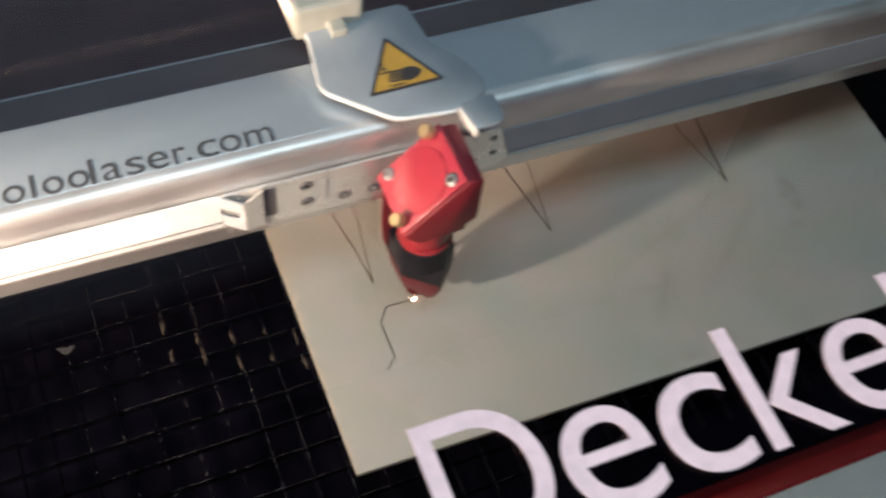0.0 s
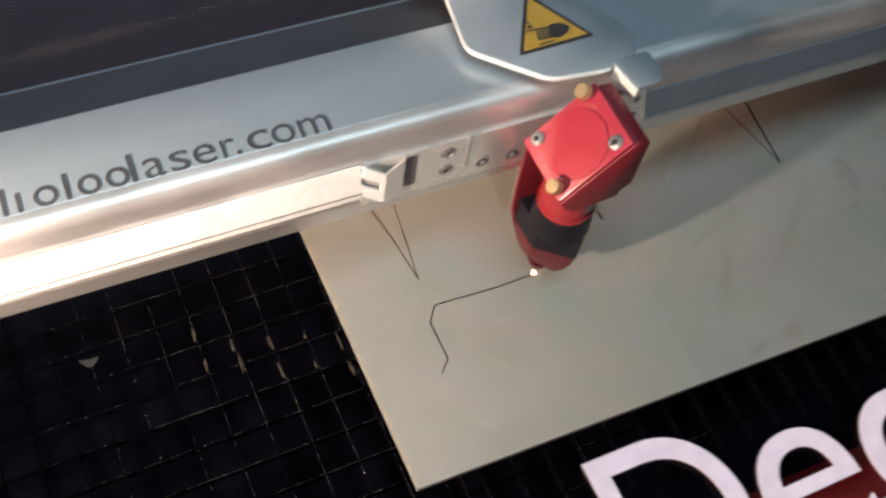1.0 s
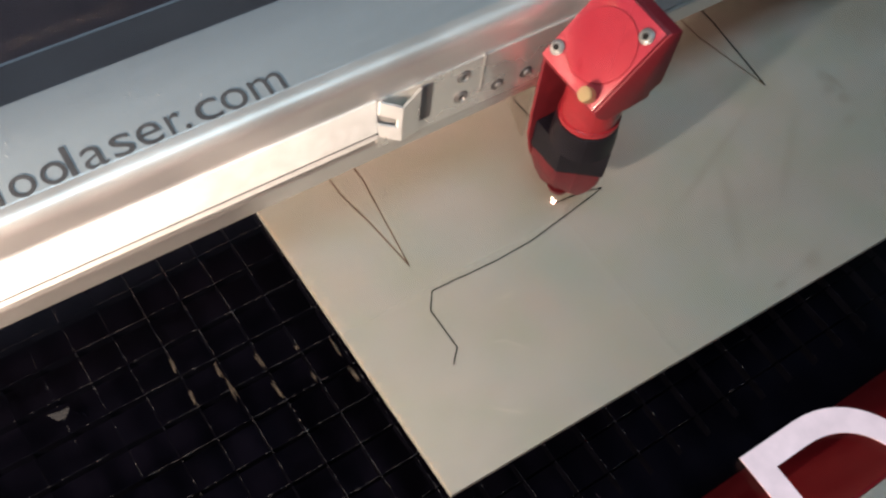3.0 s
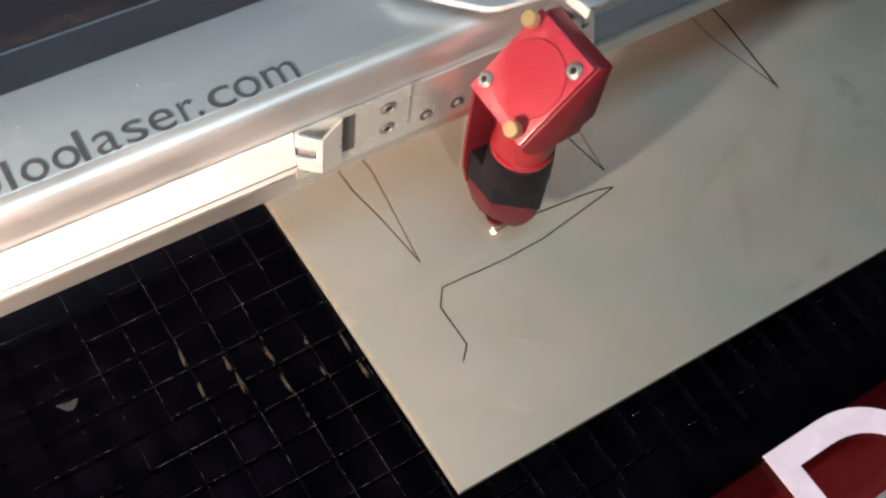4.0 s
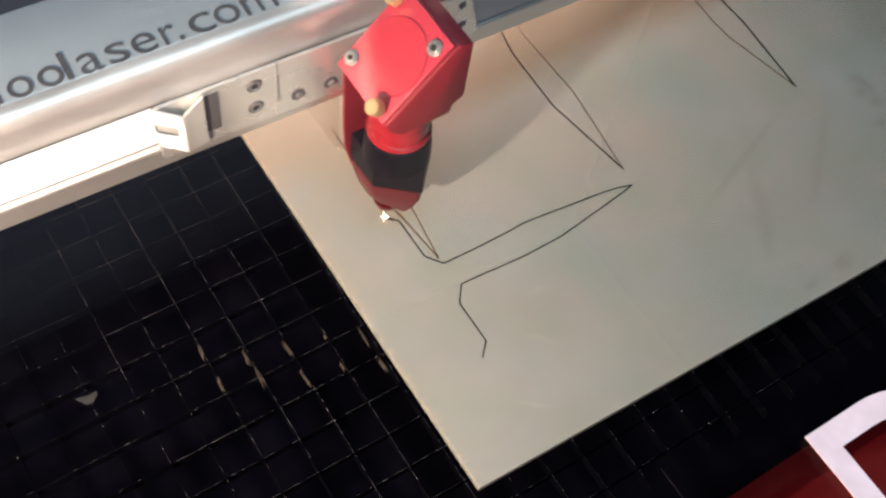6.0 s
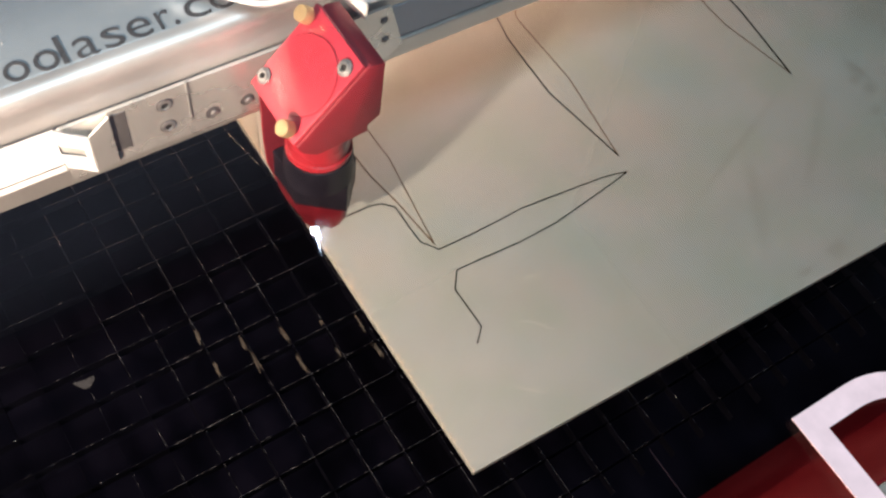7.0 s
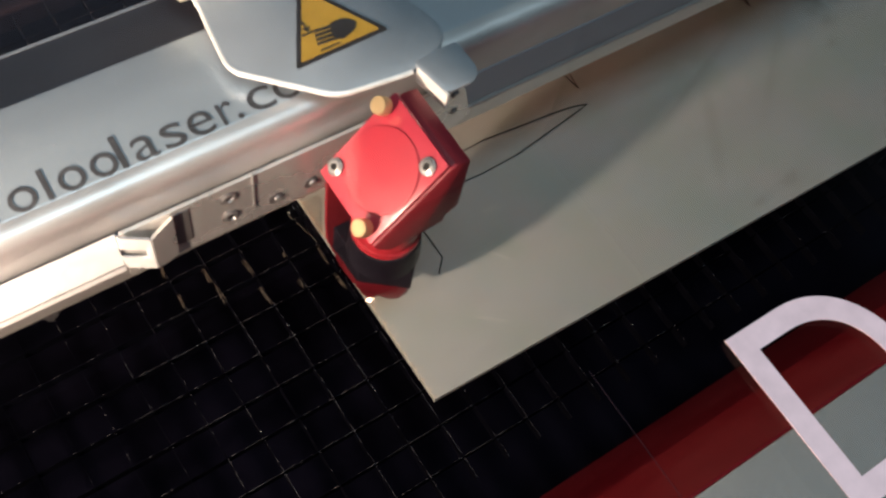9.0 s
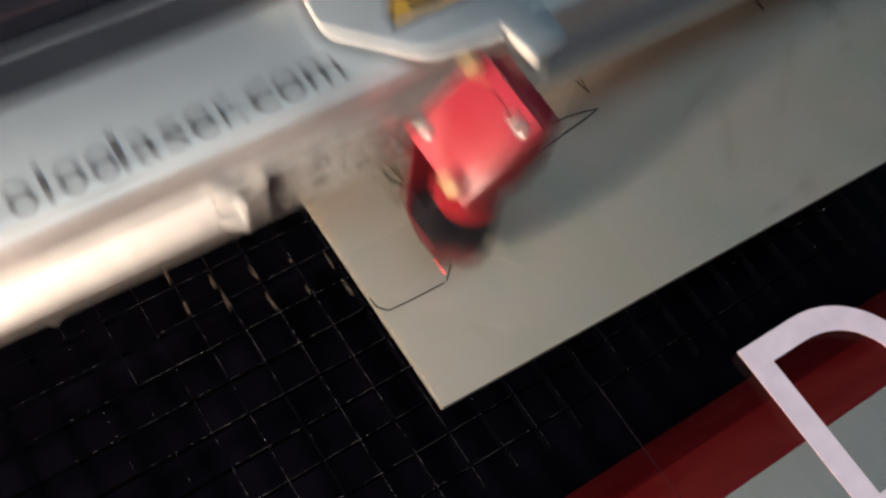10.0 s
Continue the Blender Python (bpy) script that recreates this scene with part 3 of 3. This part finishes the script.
def gantry():
    top = thing("gantry", "brushed steel gantry beam with grey engraved lettering", "gantry")
    x0, x1 = -0.66, 0.86
    cover = rounded([(0.1866, 0.1519), (0.1378, 0.1523), (0.1378, 0.1180), (0.1860, 0.1180)], 0.001, 3)
    part("beam_cover", turned(along_x(cover, x0, x1)), STEEL, top, "brushed steel top cover", smooth=True)
    front = [(0.1382, 0.1523), (0.1350, 0.1521), (0.1328, 0.1515), (0.1311, 0.1505), (0.1299, 0.1490), (0.1292, 0.1470), (0.1290, 0.1445), (0.1293, 0.1300), (0.1300, 0.1240), (0.1374, 0.1240), (0.1374, 0.1516)]
    part("beam_edge", turned(along_x(front, x0, x1)), POLISHED, top, "polished steel front edge", smooth=True)
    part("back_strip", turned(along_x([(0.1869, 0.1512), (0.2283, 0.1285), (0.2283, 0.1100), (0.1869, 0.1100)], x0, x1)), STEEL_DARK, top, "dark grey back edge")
    # pale ridge that paints the highlight along the rear edge
    part("back_lip", turned(along_x(rounded([(0.2276, 0.1283), (0.2276, 0.1296), (0.2292, 0.1290), (0.2292, 0.1262), (0.2284, 0.1262)], 0.0003, 2), x0, x1)), RAIL, top, "rear lip with a highlight in its colour")
    part("rail", turned(along_x(rounded([(0.1297, 0.1234), (0.1297, 0.0994), (0.1800, 0.0994), (0.1800, 0.1174), (0.1330, 0.1174), (0.1325, 0.1234)], 0.0006), x0, x1)), RAIL, top, "steel guide rail, shade in its grey")
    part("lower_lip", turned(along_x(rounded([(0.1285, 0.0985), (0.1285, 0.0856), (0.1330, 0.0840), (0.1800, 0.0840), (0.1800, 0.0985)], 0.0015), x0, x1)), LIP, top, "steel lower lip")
    # lettering on the top: plain shapes for the maker's name, then the letters that follow it
    def on_cover(bm):
        for v in bm.verts:
            v.co.z += 0.1523
        return turned(bm)

    def ring(x0, x1, y0, y1, w):
        bm, n = bmesh.new(), 32
        loops = [[bm.verts.new(((x0 + x1) / 2 + ((x1 - x0) / 2 - k) * math.cos(i * math.tau / n), (y0 + y1) / 2 + ((y1 - y0) / 2 - k) * math.sin(i * math.tau / n), z))
                  for i in range(n)] for k, z in ((0.0, -0.0001), (0.0, 0.0002), (w, 0.0002), (w, -0.0001))]
        for p, q in zip(loops, loops[1:]):
            for i in range(n):
                bm.faces.new((p[i], p[(i + 1) % n], q[(i + 1) % n], q[i]))
        return bm
    base, high, tall = 0.1388, 0.1494, 0.1548
    for x0, x1, kind in ((-0.1540, -0.1518, "t"), (-0.1476, -0.1454, "r"), (-0.1402, -0.1292, "o"), (-0.1262, -0.1239, "t"), (-0.1205, -0.1099, "o"), (-0.1077, -0.0970, "o")):
        bm = ring(x0, x1, base - 0.0003, high + 0.0003, 0.0020) if kind == "o" else box(x0, x1, base, 0.1535 if kind == "t" else high, -0.0001, 0.0002)
        part("marking", on_cover(bm), INK, top, "grey engraved marking")
    for char, x0, x1, y1 in (("l", -0.0965, -0.0939, tall), ("a", -0.0903, -0.0806, high), ("s", -0.0780, -0.0688, high), ("e", -0.0667, -0.0563, high), ("r", -0.0533, -0.0468, high),
                             (".", -0.0468, -0.0443, base + 0.0026), ("c", -0.0405, -0.0297, high), ("o", -0.0286, -0.0172, high), ("m", -0.0149, 0.0004, high)):
        low = 0.0003 if char in "aseco" else 0.0
        part("letter", on_cover(fitted(char, x0, x1, base - low, y1 + low, -0.0001, 0.0002, -0.003)), INK, top, "grey engraved letter")
    rnd = random.Random(4)
    bm = bmesh.new()
    for cx, cy, n, spread in ((-0.060, 0.166, 16, 0.006), (-0.030, 0.138, 14, 0.006), (0.020, 0.178, 4, 0.004), (-0.10, 0.160, 8, 0.02), (0.03, 0.16, 8, 0.02), (0.1, 0.165, 6, 0.03)):
        for k in range(n):
            x, y, r = rnd.gauss(cx, spread), min(max(rnd.gauss(cy, spread), 0.134), 0.184), rnd.uniform(0.0001, 0.0003)
            bmesh.ops.create_icosphere(bm, subdivisions=1, radius=r, matrix=Matrix.Translation((x, y, r * 0.5)))
    part("dust", on_cover(bm), DUST, top, "pale dust specks")
    return top


# ---------------------------------------------------------------- the laser head and its carriage
MC = Vector((0.0680, 0.0953, 0.1446))    # middle of the slanted mirror plate
SLANT = Matrix(((0.7071, 0, -0.7071), (0, 1, 0), (0.7071, 0, 0.7071))).to_4x4()


def on_plate(u, v, h=0.0):
    return Matrix.Translation(MC) @ SLANT @ Matrix.Translation((u, v, h))


def socket_screw(parent, m, r=0.0027, h=0.0014, name="screw"):
    s = part(name, lathe([(r * 0.96, 0), (r, h * 0.2), (r, h * 0.75), (r * 0.8, h), (r * 0.60, h), (r * 0.54, h * 0.45)], m, 20), SCREW, parent, "bright socket-head screw", smooth=True)
    part("socket", lathe([(r * 0.52, h * 0.3), (r * 0.52, h * 0.75)], m, 6), HOLE, s)
    return s


def plate_screw(parent, u, v):
    part("washer", lathe([(0.0037, 0.0), (0.0039, 0.0003), (0.0039, 0.0010), (0.0036, 0.0012)], on_plate(u, v), 28), WASHER, parent, "grey steel washer", smooth=True)
    return socket_screw(parent, on_plate(u, v, 0.0010), 0.0028, 0.0009)


def laser_head():
    top = thing("laser_head", "red anodised laser cutting head on a steel carriage", "laser head")
    # carriage plate along the gantry
    part("carriage_plate", turned(along_y(rounded([(-0.034, 0.0945), (-0.034, 0.1305), (0.1300, 0.1300), (0.1380, 0.1000), (0.1300, 0.0935)], 0.001), 0.1268, 0.1284)), STEEL_PLATE, top, "satin steel carriage plate")
    part("seam_tab", turned(box(0.0244, 0.0251, 0.1262, 0.1275, 0.1040, 0.1320)), SCREW, top, "bright plate edge")
    for x, z in ((0.0131, 0.1214), (0.0131, 0.1062)):
        part("screw_recess", lathe([(0.0040, 0), (0.0040, 0.0003)], Matrix.Translation((x, 0.1269 - 0.0209 * x, z)) @ pose(0, 0, 0, 90), 24), STEEL_DARK, top)
        socket_screw(top, Matrix.Translation((x, 0.1268 - 0.0209 * x, z)) @ pose(0, 0, 0, 90), 0.0034, 0.0010)
    for x, z in ((0.0350, 0.1036), (0.0525, 0.1032)):
        hole = part("screw_hole", lathe([(0.0036, 0), (0.0036, 0.0003)], Matrix.Translation((x, 0.1268 - 0.0209 * x, z)) @ pose(0, 0, 0, 90), 24), STEEL_DARK, top, "dark screw hole")
        part("screw_tip", lathe([(0.0020, 0), (0.0019, 0.0008), (0.0010, 0.0011)], Matrix.Translation((x + 0.0008, 0.1266 - 0.0209 * x, z - 0.0006)) @ pose(0, 0, 0, 90), 12), SCREW, hole, smooth=True)
    for x, z in ((0.1275, 0.1080), (0.1263, 0.1220)):
        part("screw_recess", lathe([(0.0022, 0), (0.0022, 0.0003)], Matrix.Translation((x, 0.1269 - 0.0209 * x, z)) @ pose(0, 0, 0, 90), 24), STEEL_DARK, top)
        part("screw_tip", lathe([(0.0012, 0), (0.0011, 0.0006), (0.0007, 0.0009)], Matrix.Translation((x, 0.1267 - 0.0209 * x, z)) @ pose(0, 0, 0, 90), 12), WASHER, top, smooth=True)
    # white strip and its clip
    part("white_strip", turned(along_x([(0.1268, 0.1316), (0.1240, 0.1111), (0.1264, 0.1109), (0.1278, 0.1314)], -0.62, -0.0358, 0.0002)), WHITE, top, "white plastic cover strip")
    part("strip_foot", turned(along_x(rounded([(0.1240, 0.1102), (0.1240, 0.1060), (0.1250, 0.1054), (0.1276, 0.1054), (0.1276, 0.1102)], 0.0003, 2), -0.62, -0.0358)), WHITE, top, "white plastic lower strip")
    part("strip_gap", turned(box(-0.62, -0.0358, 0.12395, 0.1270, 0.11020, 0.11105)), HOLE, top, "dark joint in the cover strip")

    # thin dark slab in place of the end block's shadow on the plate
    part("slot_shade_slab", turned(box(-0.0124, -0.0046, 0.1264, 0.1275, 0.1020, 0.1276, 0.0003)), SLOT_SHADE, top, "dark slab painting the shadow beside the clip")

    def wedge(xa, xb, ya, yb, za, zb, deep=0.0014):
        """A piece of bent sheet that stands out from the beam by other amounts at xa and xb; za and zb are its bottoms and tops there."""
        bm = bmesh.new()
        f = [bm.verts.new(p) for p in ((xa, ya, za[0]), (xb, yb, zb[0]), (xb, yb, zb[1]), (xa, ya, za[1]))]
        g = [bm.verts.new(p) for p in ((xa, ya + deep, za[0]), (xb, yb + deep, zb[0]), (xb, yb + deep, zb[1]), (xa, ya + deep, za[1]))]
        bm.faces.new(f), bm.faces.new(g[::-1])
        for k in range(4):
            bm.faces.new((f[k], f[(k + 1) % 4], g[(k + 1) % 4], g[k]))
        bmesh.ops.recalc_face_normals(bm, faces=bm.faces)
        bmesh.ops.bevel(bm, geom=list(bm.edges), offset=0.0003, segments=1, affect="EDGES")
        return bm
    clip = part("clip", turned(join(wedge(-0.0356, -0.0232, 0.1243, 0.1226, (0.1236, 0.1335), (0.1140, 0.1237)), wedge(-0.0356, -0.0232, 0.1243, 0.1226, (0.1078, 0.1172), (0.0978, 0.1082)),
                                    wedge(-0.0258, -0.0232, 0.1230, 0.1226, (0.1095, 0.1172), (0.1075, 0.1150)))), WHITE, top, "white plastic end clip with an opening")
    part("clip_opening", turned(wedge(-0.0354, -0.0256, 0.1262, 0.1248, (0.1160, 0.1246), (0.1080, 0.1168))), CLIP_SHADE, clip, "opening of the clip, shade in its grey")
    part("end_block", turned(wedge(-0.0231, -0.0122, 0.1226, 0.1246, (0.0978, 0.1238), (0.0972, 0.1296))), STEEL_PLATE, clip, "satin steel end block")
    # mirror block
    y0, y1 = 0.0750, 0.1150
    part("mirror_block", along_y([(0.0525, 0.1250), (0.0862, 0.1590), (0.0885, 0.1600), (0.0955, 0.1585), (0.0948, 0.1235), (0.0885, 0.1195), (0.0885, 0.1150), (0.0770, 0.1140), (0.0620, 0.1135), (0.0545, 0.1200)], y0, y1, 0.0004), RED_SHADE_BLOCK, top, "red anodised mirror block", smooth=True)
    cap = part("mirror_plate", prism([(-0.0246, -0.0195), (0.0240, -0.0195), (0.0240, 0.0210), (-0.0246, 0.0210)], lambda a, b, d: on_plate(a, b, d - 0.0030).translation, 0.0030, 0.0007), RED, top, "red anodised mirror plate", smooth=True)
    part("mirror_cap", lathe([(0.0184, -0.001), (0.0184, 0.0002), (0.0181, 0.0006), (0.0175, 0.0007)], on_plate(-0.0007, 0.0003), 56), RED_CAP, cap, "round red mirror cap", smooth=True)
    part("cap_groove", lathe([(0.0187, -0.001), (0.0187, 0.00010)], on_plate(-0.0007, 0.0003), 56), RED_SHADE_BLOCK, cap)
    plate_screw(cap, -0.0168, 0.0165)
    plate_screw(cap, 0.0168, -0.0135)
    for u, v in ((-0.0205, -0.0140), (0.0178, 0.0180)):
        part("thumbscrew", lathe([(0.0018, 0), (0.0018, 0.0020), (0.0038, 0.0020), (0.0040, 0.0024), (0.0040, 0.0072), (0.0036, 0.0077)], on_plate(u, v), 44, 0.0, 0.07), BRASS, cap, "knurled brass thumbscrew")
    # lens tube, collar and nozzle
    ax = Matrix.Translation((SPOT[0], SPOT[1], 0))
    axis = Matrix.Translation((0.0743, 0.0955, 0))
    part("lens_tube", lathe([(0.0140, 0.080), (0.0150, 0.0880), (0.0163, 0.0884), (0.0163, 0.0912), (0.0153, 0.0918), (0.0153, 0.1150)], axis, 48), RED_TUBE, top, "glossy red lens tube", smooth=True)
    plan = [(0.0597, 0.1165), (0.0605, 0.0945), (0.0808, 0.0782), (0.0945, 0.0930), (0.0945, 0.1165)]
    collar = part("collar", flat(plan, 0.0480, 0.0690, 0.0005), BLACK, top, "black faceted focusing collar")
    part("collar_ring", lathe([(0.0172, 0.0690), (0.0176, 0.0695), (0.0172, 0.0780), (0.0166, 0.0870), (0.0150, 0.0878)], axis, 40), BLACK, collar, "black round collar ring", smooth=True)
    bm = bmesh.new()
    mid = Vector((0.0752, 0.1000))
    rows = []
    for grow, z in ((0.0004, 0.0479), (0.0, 0.0400), (-0.0036, 0.0290), (-0.0085, 0.0200)):
        loop = []
        for p in rounded(plan, 0.003, 3):
            d = Vector(p) - mid
            loop.append(bm.verts.new((*(mid + d.normalized() * max(0.0050, d.length * (1 - 0.02) + grow - 0.0004)), z)))
        rows.append(loop)
    for p, q in zip(rows, rows[1:]):
        for i in range(len(p)):
            bm.faces.new((p[i], p[(i + 1) % len(p)], q[(i + 1) % len(p)], q[i]))
    bm.faces.new(rows[0]), bm.faces.new(rows[-1])
    nozzle = part("nozzle", bm, RED_SHADE_NOZZLE, top, "red tapered nozzle, shade in its colour", smooth=True)
    part("nozzle_tip", lathe([(0.0030, 0.0160), (0.0062, 0.0166), (0.0074, 0.0206)], ax, 24), RED_SHADE_NOZZLE, nozzle, smooth=True)
    part("back_plate", along_y([(0.0555, 0.1230), (0.0552, 0.1170), (0.0556, 0.0780), (0.0568, 0.0580), (0.0612, 0.0400), (0.0690, 0.0230), (0.0790, 0.0230), (0.0890, 0.0340), (0.0960, 0.0700), (0.0960, 0.1120)], 0.1166, 0.1185, 0.0004), RED_SHADE_PLATE, top, "red anodised back plate")
    part("air_guide", along_y(rounded([(0.0350, 0.1020), (0.0530, 0.1030), (0.0540, 0.0560), (0.0500, 0.0640), (0.0420, 0.0850)], 0.004), 0.1175, 0.1190), PLASTIC, top, "clear plastic air guide")
    # steel cover with the warning sign
    outline = [(0.0370, 0.2050), (0.0375, 0.1940), (0.0325, 0.1570), (0.0645, 0.1258), (0.0960, 0.1215), (0.1080, 0.1215), (0.1210, 0.1320), (0.1172, 0.1511), (0.1020, 0.1720), (0.0984, 0.2050)]
    cover = part("steel_cover", flat(rounded(outline, 0.006, 5), 0.1578, 0.1620, 0.0006), COVER_STEEL, top, "bright steel carriage cover", smooth=True)
    # only the left and front edges, where the painted lamp light runs
    edge = [p for p in rounded(outline, 0.006, 5) if p[0] < 0.098 and p[1] < 0.2045]
    edge = sorted([p for p in edge if p[0] < 0.0395 or p[1] < 0.16], key=lambda p: p[0] - p[1])
    part("cover_rim", tube([(x, y, 0.1607) for x, y in edge], 0.0013), LIT_RIM, cover, "folded rim with lamp light in its colour", smooth=True)
    tab = part("cover_tab", flat(rounded([(0.0985, 0.1235), (0.1022, 0.1040), (0.1165, 0.1036), (0.1208, 0.1085), (0.1205, 0.1245)], 0.003), 0.1622, 0.1642, 0.0006), COVER_STEEL, top, "bent steel cover tab", smooth=True)
    part("tab_flange", prism([(0.1030, 0.1640), (0.1030, 0.1545), (0.1205, 0.1545), (0.1205, 0.1640)], lambda y, z, d: (0.0980 + d + (0.1235 - y) * 0.18, y, z), 0.0016, 0.0004), LIT_RIM, tab, "bent flange of the tab, lamp light in its colour")
    part("cable_clamp", box(0.0310, 0.0720, 0.1990, 0.2400, 0.1560, 0.1800, 0.003), CREAM, top, "cream plastic cable clamp")
    part("clamp_step", box(0.0500, 0.0590, 0.1900, 0.1995, 0.1622, 0.1680, 0.001), CREAM, top)
    a, b, c = Vector((0.0556, 0.1438)), Vector((0.1000, 0.1438)), Vector((0.0782, 0.1830))
    mid = (a + b + c) / 3
    sign = part("warning_sign", flat(rounded([tuple(p) for p in (a, b, c)], 0.002), 0.1621, 0.1623), SIGN_BLACK, top, "triangular yellow and black hand-crushing warning sign")
    part("sign_field", flat(rounded([tuple(mid + (p - mid) * 0.84) for p in (a, b, c)], 0.001), 0.1623, 0.1625), YELLOW, sign, "yellow sign field")
    palm = part("pictogram", flat(rounded([(0.0770, 0.1505), (0.0800, 0.1478), (0.0870, 0.1500), (0.0900, 0.1535), (0.0860, 0.1575), (0.0790, 0.1580)], 0.002), 0.1625, 0.1627), SIGN_BLACK, sign, "plain black pictogram")
    for k in range(4):
        part("pictogram_bar", flat([(0.0695 + 0.0006 * k, 0.1500 + 0.0021 * k), (0.0785, 0.1492 + 0.0021 * k), (0.0785, 0.1507 + 0.0021 * k), (0.0695 + 0.0006 * k, 0.1514 + 0.0021 * k)], 0.1625, 0.1627), SIGN_BLACK, sign)
    for bar in ([(0.0660, 0.1568), (0.0735, 0.1568), (0.0735, 0.1576), (0.0660, 0.1576)], [(0.0690, 0.1468), (0.0780, 0.1468), (0.0780, 0.1476), (0.0690, 0.1476)],
                [(0.0691, 0.1600), (0.0699, 0.1600), (0.0699, 0.1645), (0.0691, 0.1645)], [(0.0695, 0.1578), (0.0712, 0.1604), (0.0678, 0.1604)]):
        part("pictogram_bar", flat(bar, 0.1625, 0.1627), SIGN_BLACK, sign)
    def ray(bm, tip, r, foot=Vector()):
        """A glowing needle from a foot, in place of a ray of lens glare."""
        side = tip.cross(Vector((0.3, 0.2, 1))).normalized() * r
        up = tip.cross(side).normalized() * r
        v = [bm.verts.new(foot + p) for p in (side, up, -side, -up)]
        t = bm.verts.new(foot + tip)
        for q in range(4):
            bm.faces.new((v[q], v[(q + 1) % 4], t))

    # the burning spot under the nozzle, its glare rays added as glowing needles
    bm = lathe([(0.0005, -0.0001), (0.0009, 0.0001), (0.0007, 0.0004), (0.0005, 0.0009), (0.0003, 0.0011)], ax, 9, 0.0, 0.3)
    for tip in ((-0.0026, 0.0008, 0.0012), (-0.0016, -0.0018, 0.0010), (0.0024, -0.0006, 0.0010), (0.0006, 0.0030, 0.0014)):
        ray(bm, Vector(tip), 0.00009, ax.translation + Vector((0, 0, 0.0004)))
    spot = part("laser_spot", bm, SPOT_GLOW, top, "white-hot laser spot")
    part("pilot_dot", lathe([(0.0003, -0.0001), (0.0008, 0.0001), (0.0009, 0.0004), (0.0003, 0.0007)], ax, 12), PILOT_GLOW, top, "red pilot beam dot")
    # the blue-white flare of the metal grid burning under the beam, off the board's edge; bloom and lens star are
    # modelled as glowing mesh
    bm = lathe([(0.0003, -0.0018), (0.0013, -0.0013), (0.0019, 0.0002), (0.0013, 0.0015), (0.0003, 0.0020)], Matrix(), 14)
    for tip, r in (((-0.0040, 0.0020, 0.0110), 0.00010), ((-0.0036, -0.0045, 0.0115), 0.00010), ((-0.0052, -0.0184, 0.0008), 0.00006), ((-0.0030, -0.0120, 0.0006), 0.00009),
                   ((0.0008, -0.0080, 0.0006), 0.00012), ((0.0032, 0.0022, 0.0016), 0.00012), ((-0.0040, -0.0024, 0.0006), 0.00012)):
        ray(bm, Vector(tip), r)
    flare = part("spark", bm, SPARK_GLOW, top, "blue-white spark flare")
    return top, flare, spot


housing()
room()
lid()
cutting_grid()
plywood_board()
wood_scraps()
dust_flecks()
GANTRY = gantry()
HEAD, FLARE, HOT_SPOT = laser_head()


# ---------------------------------------------------------------- what moves
def motions():
    walk(GANTRY, [(t, pose(0, y, 0)) for t, x, y in TRAVEL])
    walk(HEAD, [(t, pose(x, y, 0)) for t, x, y in TRAVEL])
    rest, burn = pose(0.080, 0.1005, 0.134), pose(SPOT[0], SPOT[1], 0.0022)
    walk(FLARE, [(0, rest), (6.93, rest), (7.0, burn), (7.4, pose(SPOT[0], SPOT[1], 0.0022, 0, 0, -6)), (7.8, pose(SPOT[0], SPOT[1], 0.0022, 6, 0, 8)),
                 (8.2, pose(SPOT[0], SPOT[1], 0.0022, 0, 5, -9)), (8.6, pose(SPOT[0], SPOT[1], 0.0020, 0, 0, 7)), (8.85, burn), (8.92, rest), (10, rest)])
    # the burning spot goes out when the cut ends and the head leaves
    walk(HOT_SPOT, [(0, pose(0, 0, 0)), (9.93, pose(0, 0, 0)), (9.97, pose(0, 0, 0.022)), (10, pose(0, 0, 0.022))])
    for t, ob in CUT_PIECES:
        low, high = pose(0, 0, -0.0020), pose(0, 0, 0)
        rows = [(0, low), (max(t - 0.07, 0.01), low), (max(t, 0.04), high), (10, high)]
        walk(ob, rows)


motions()
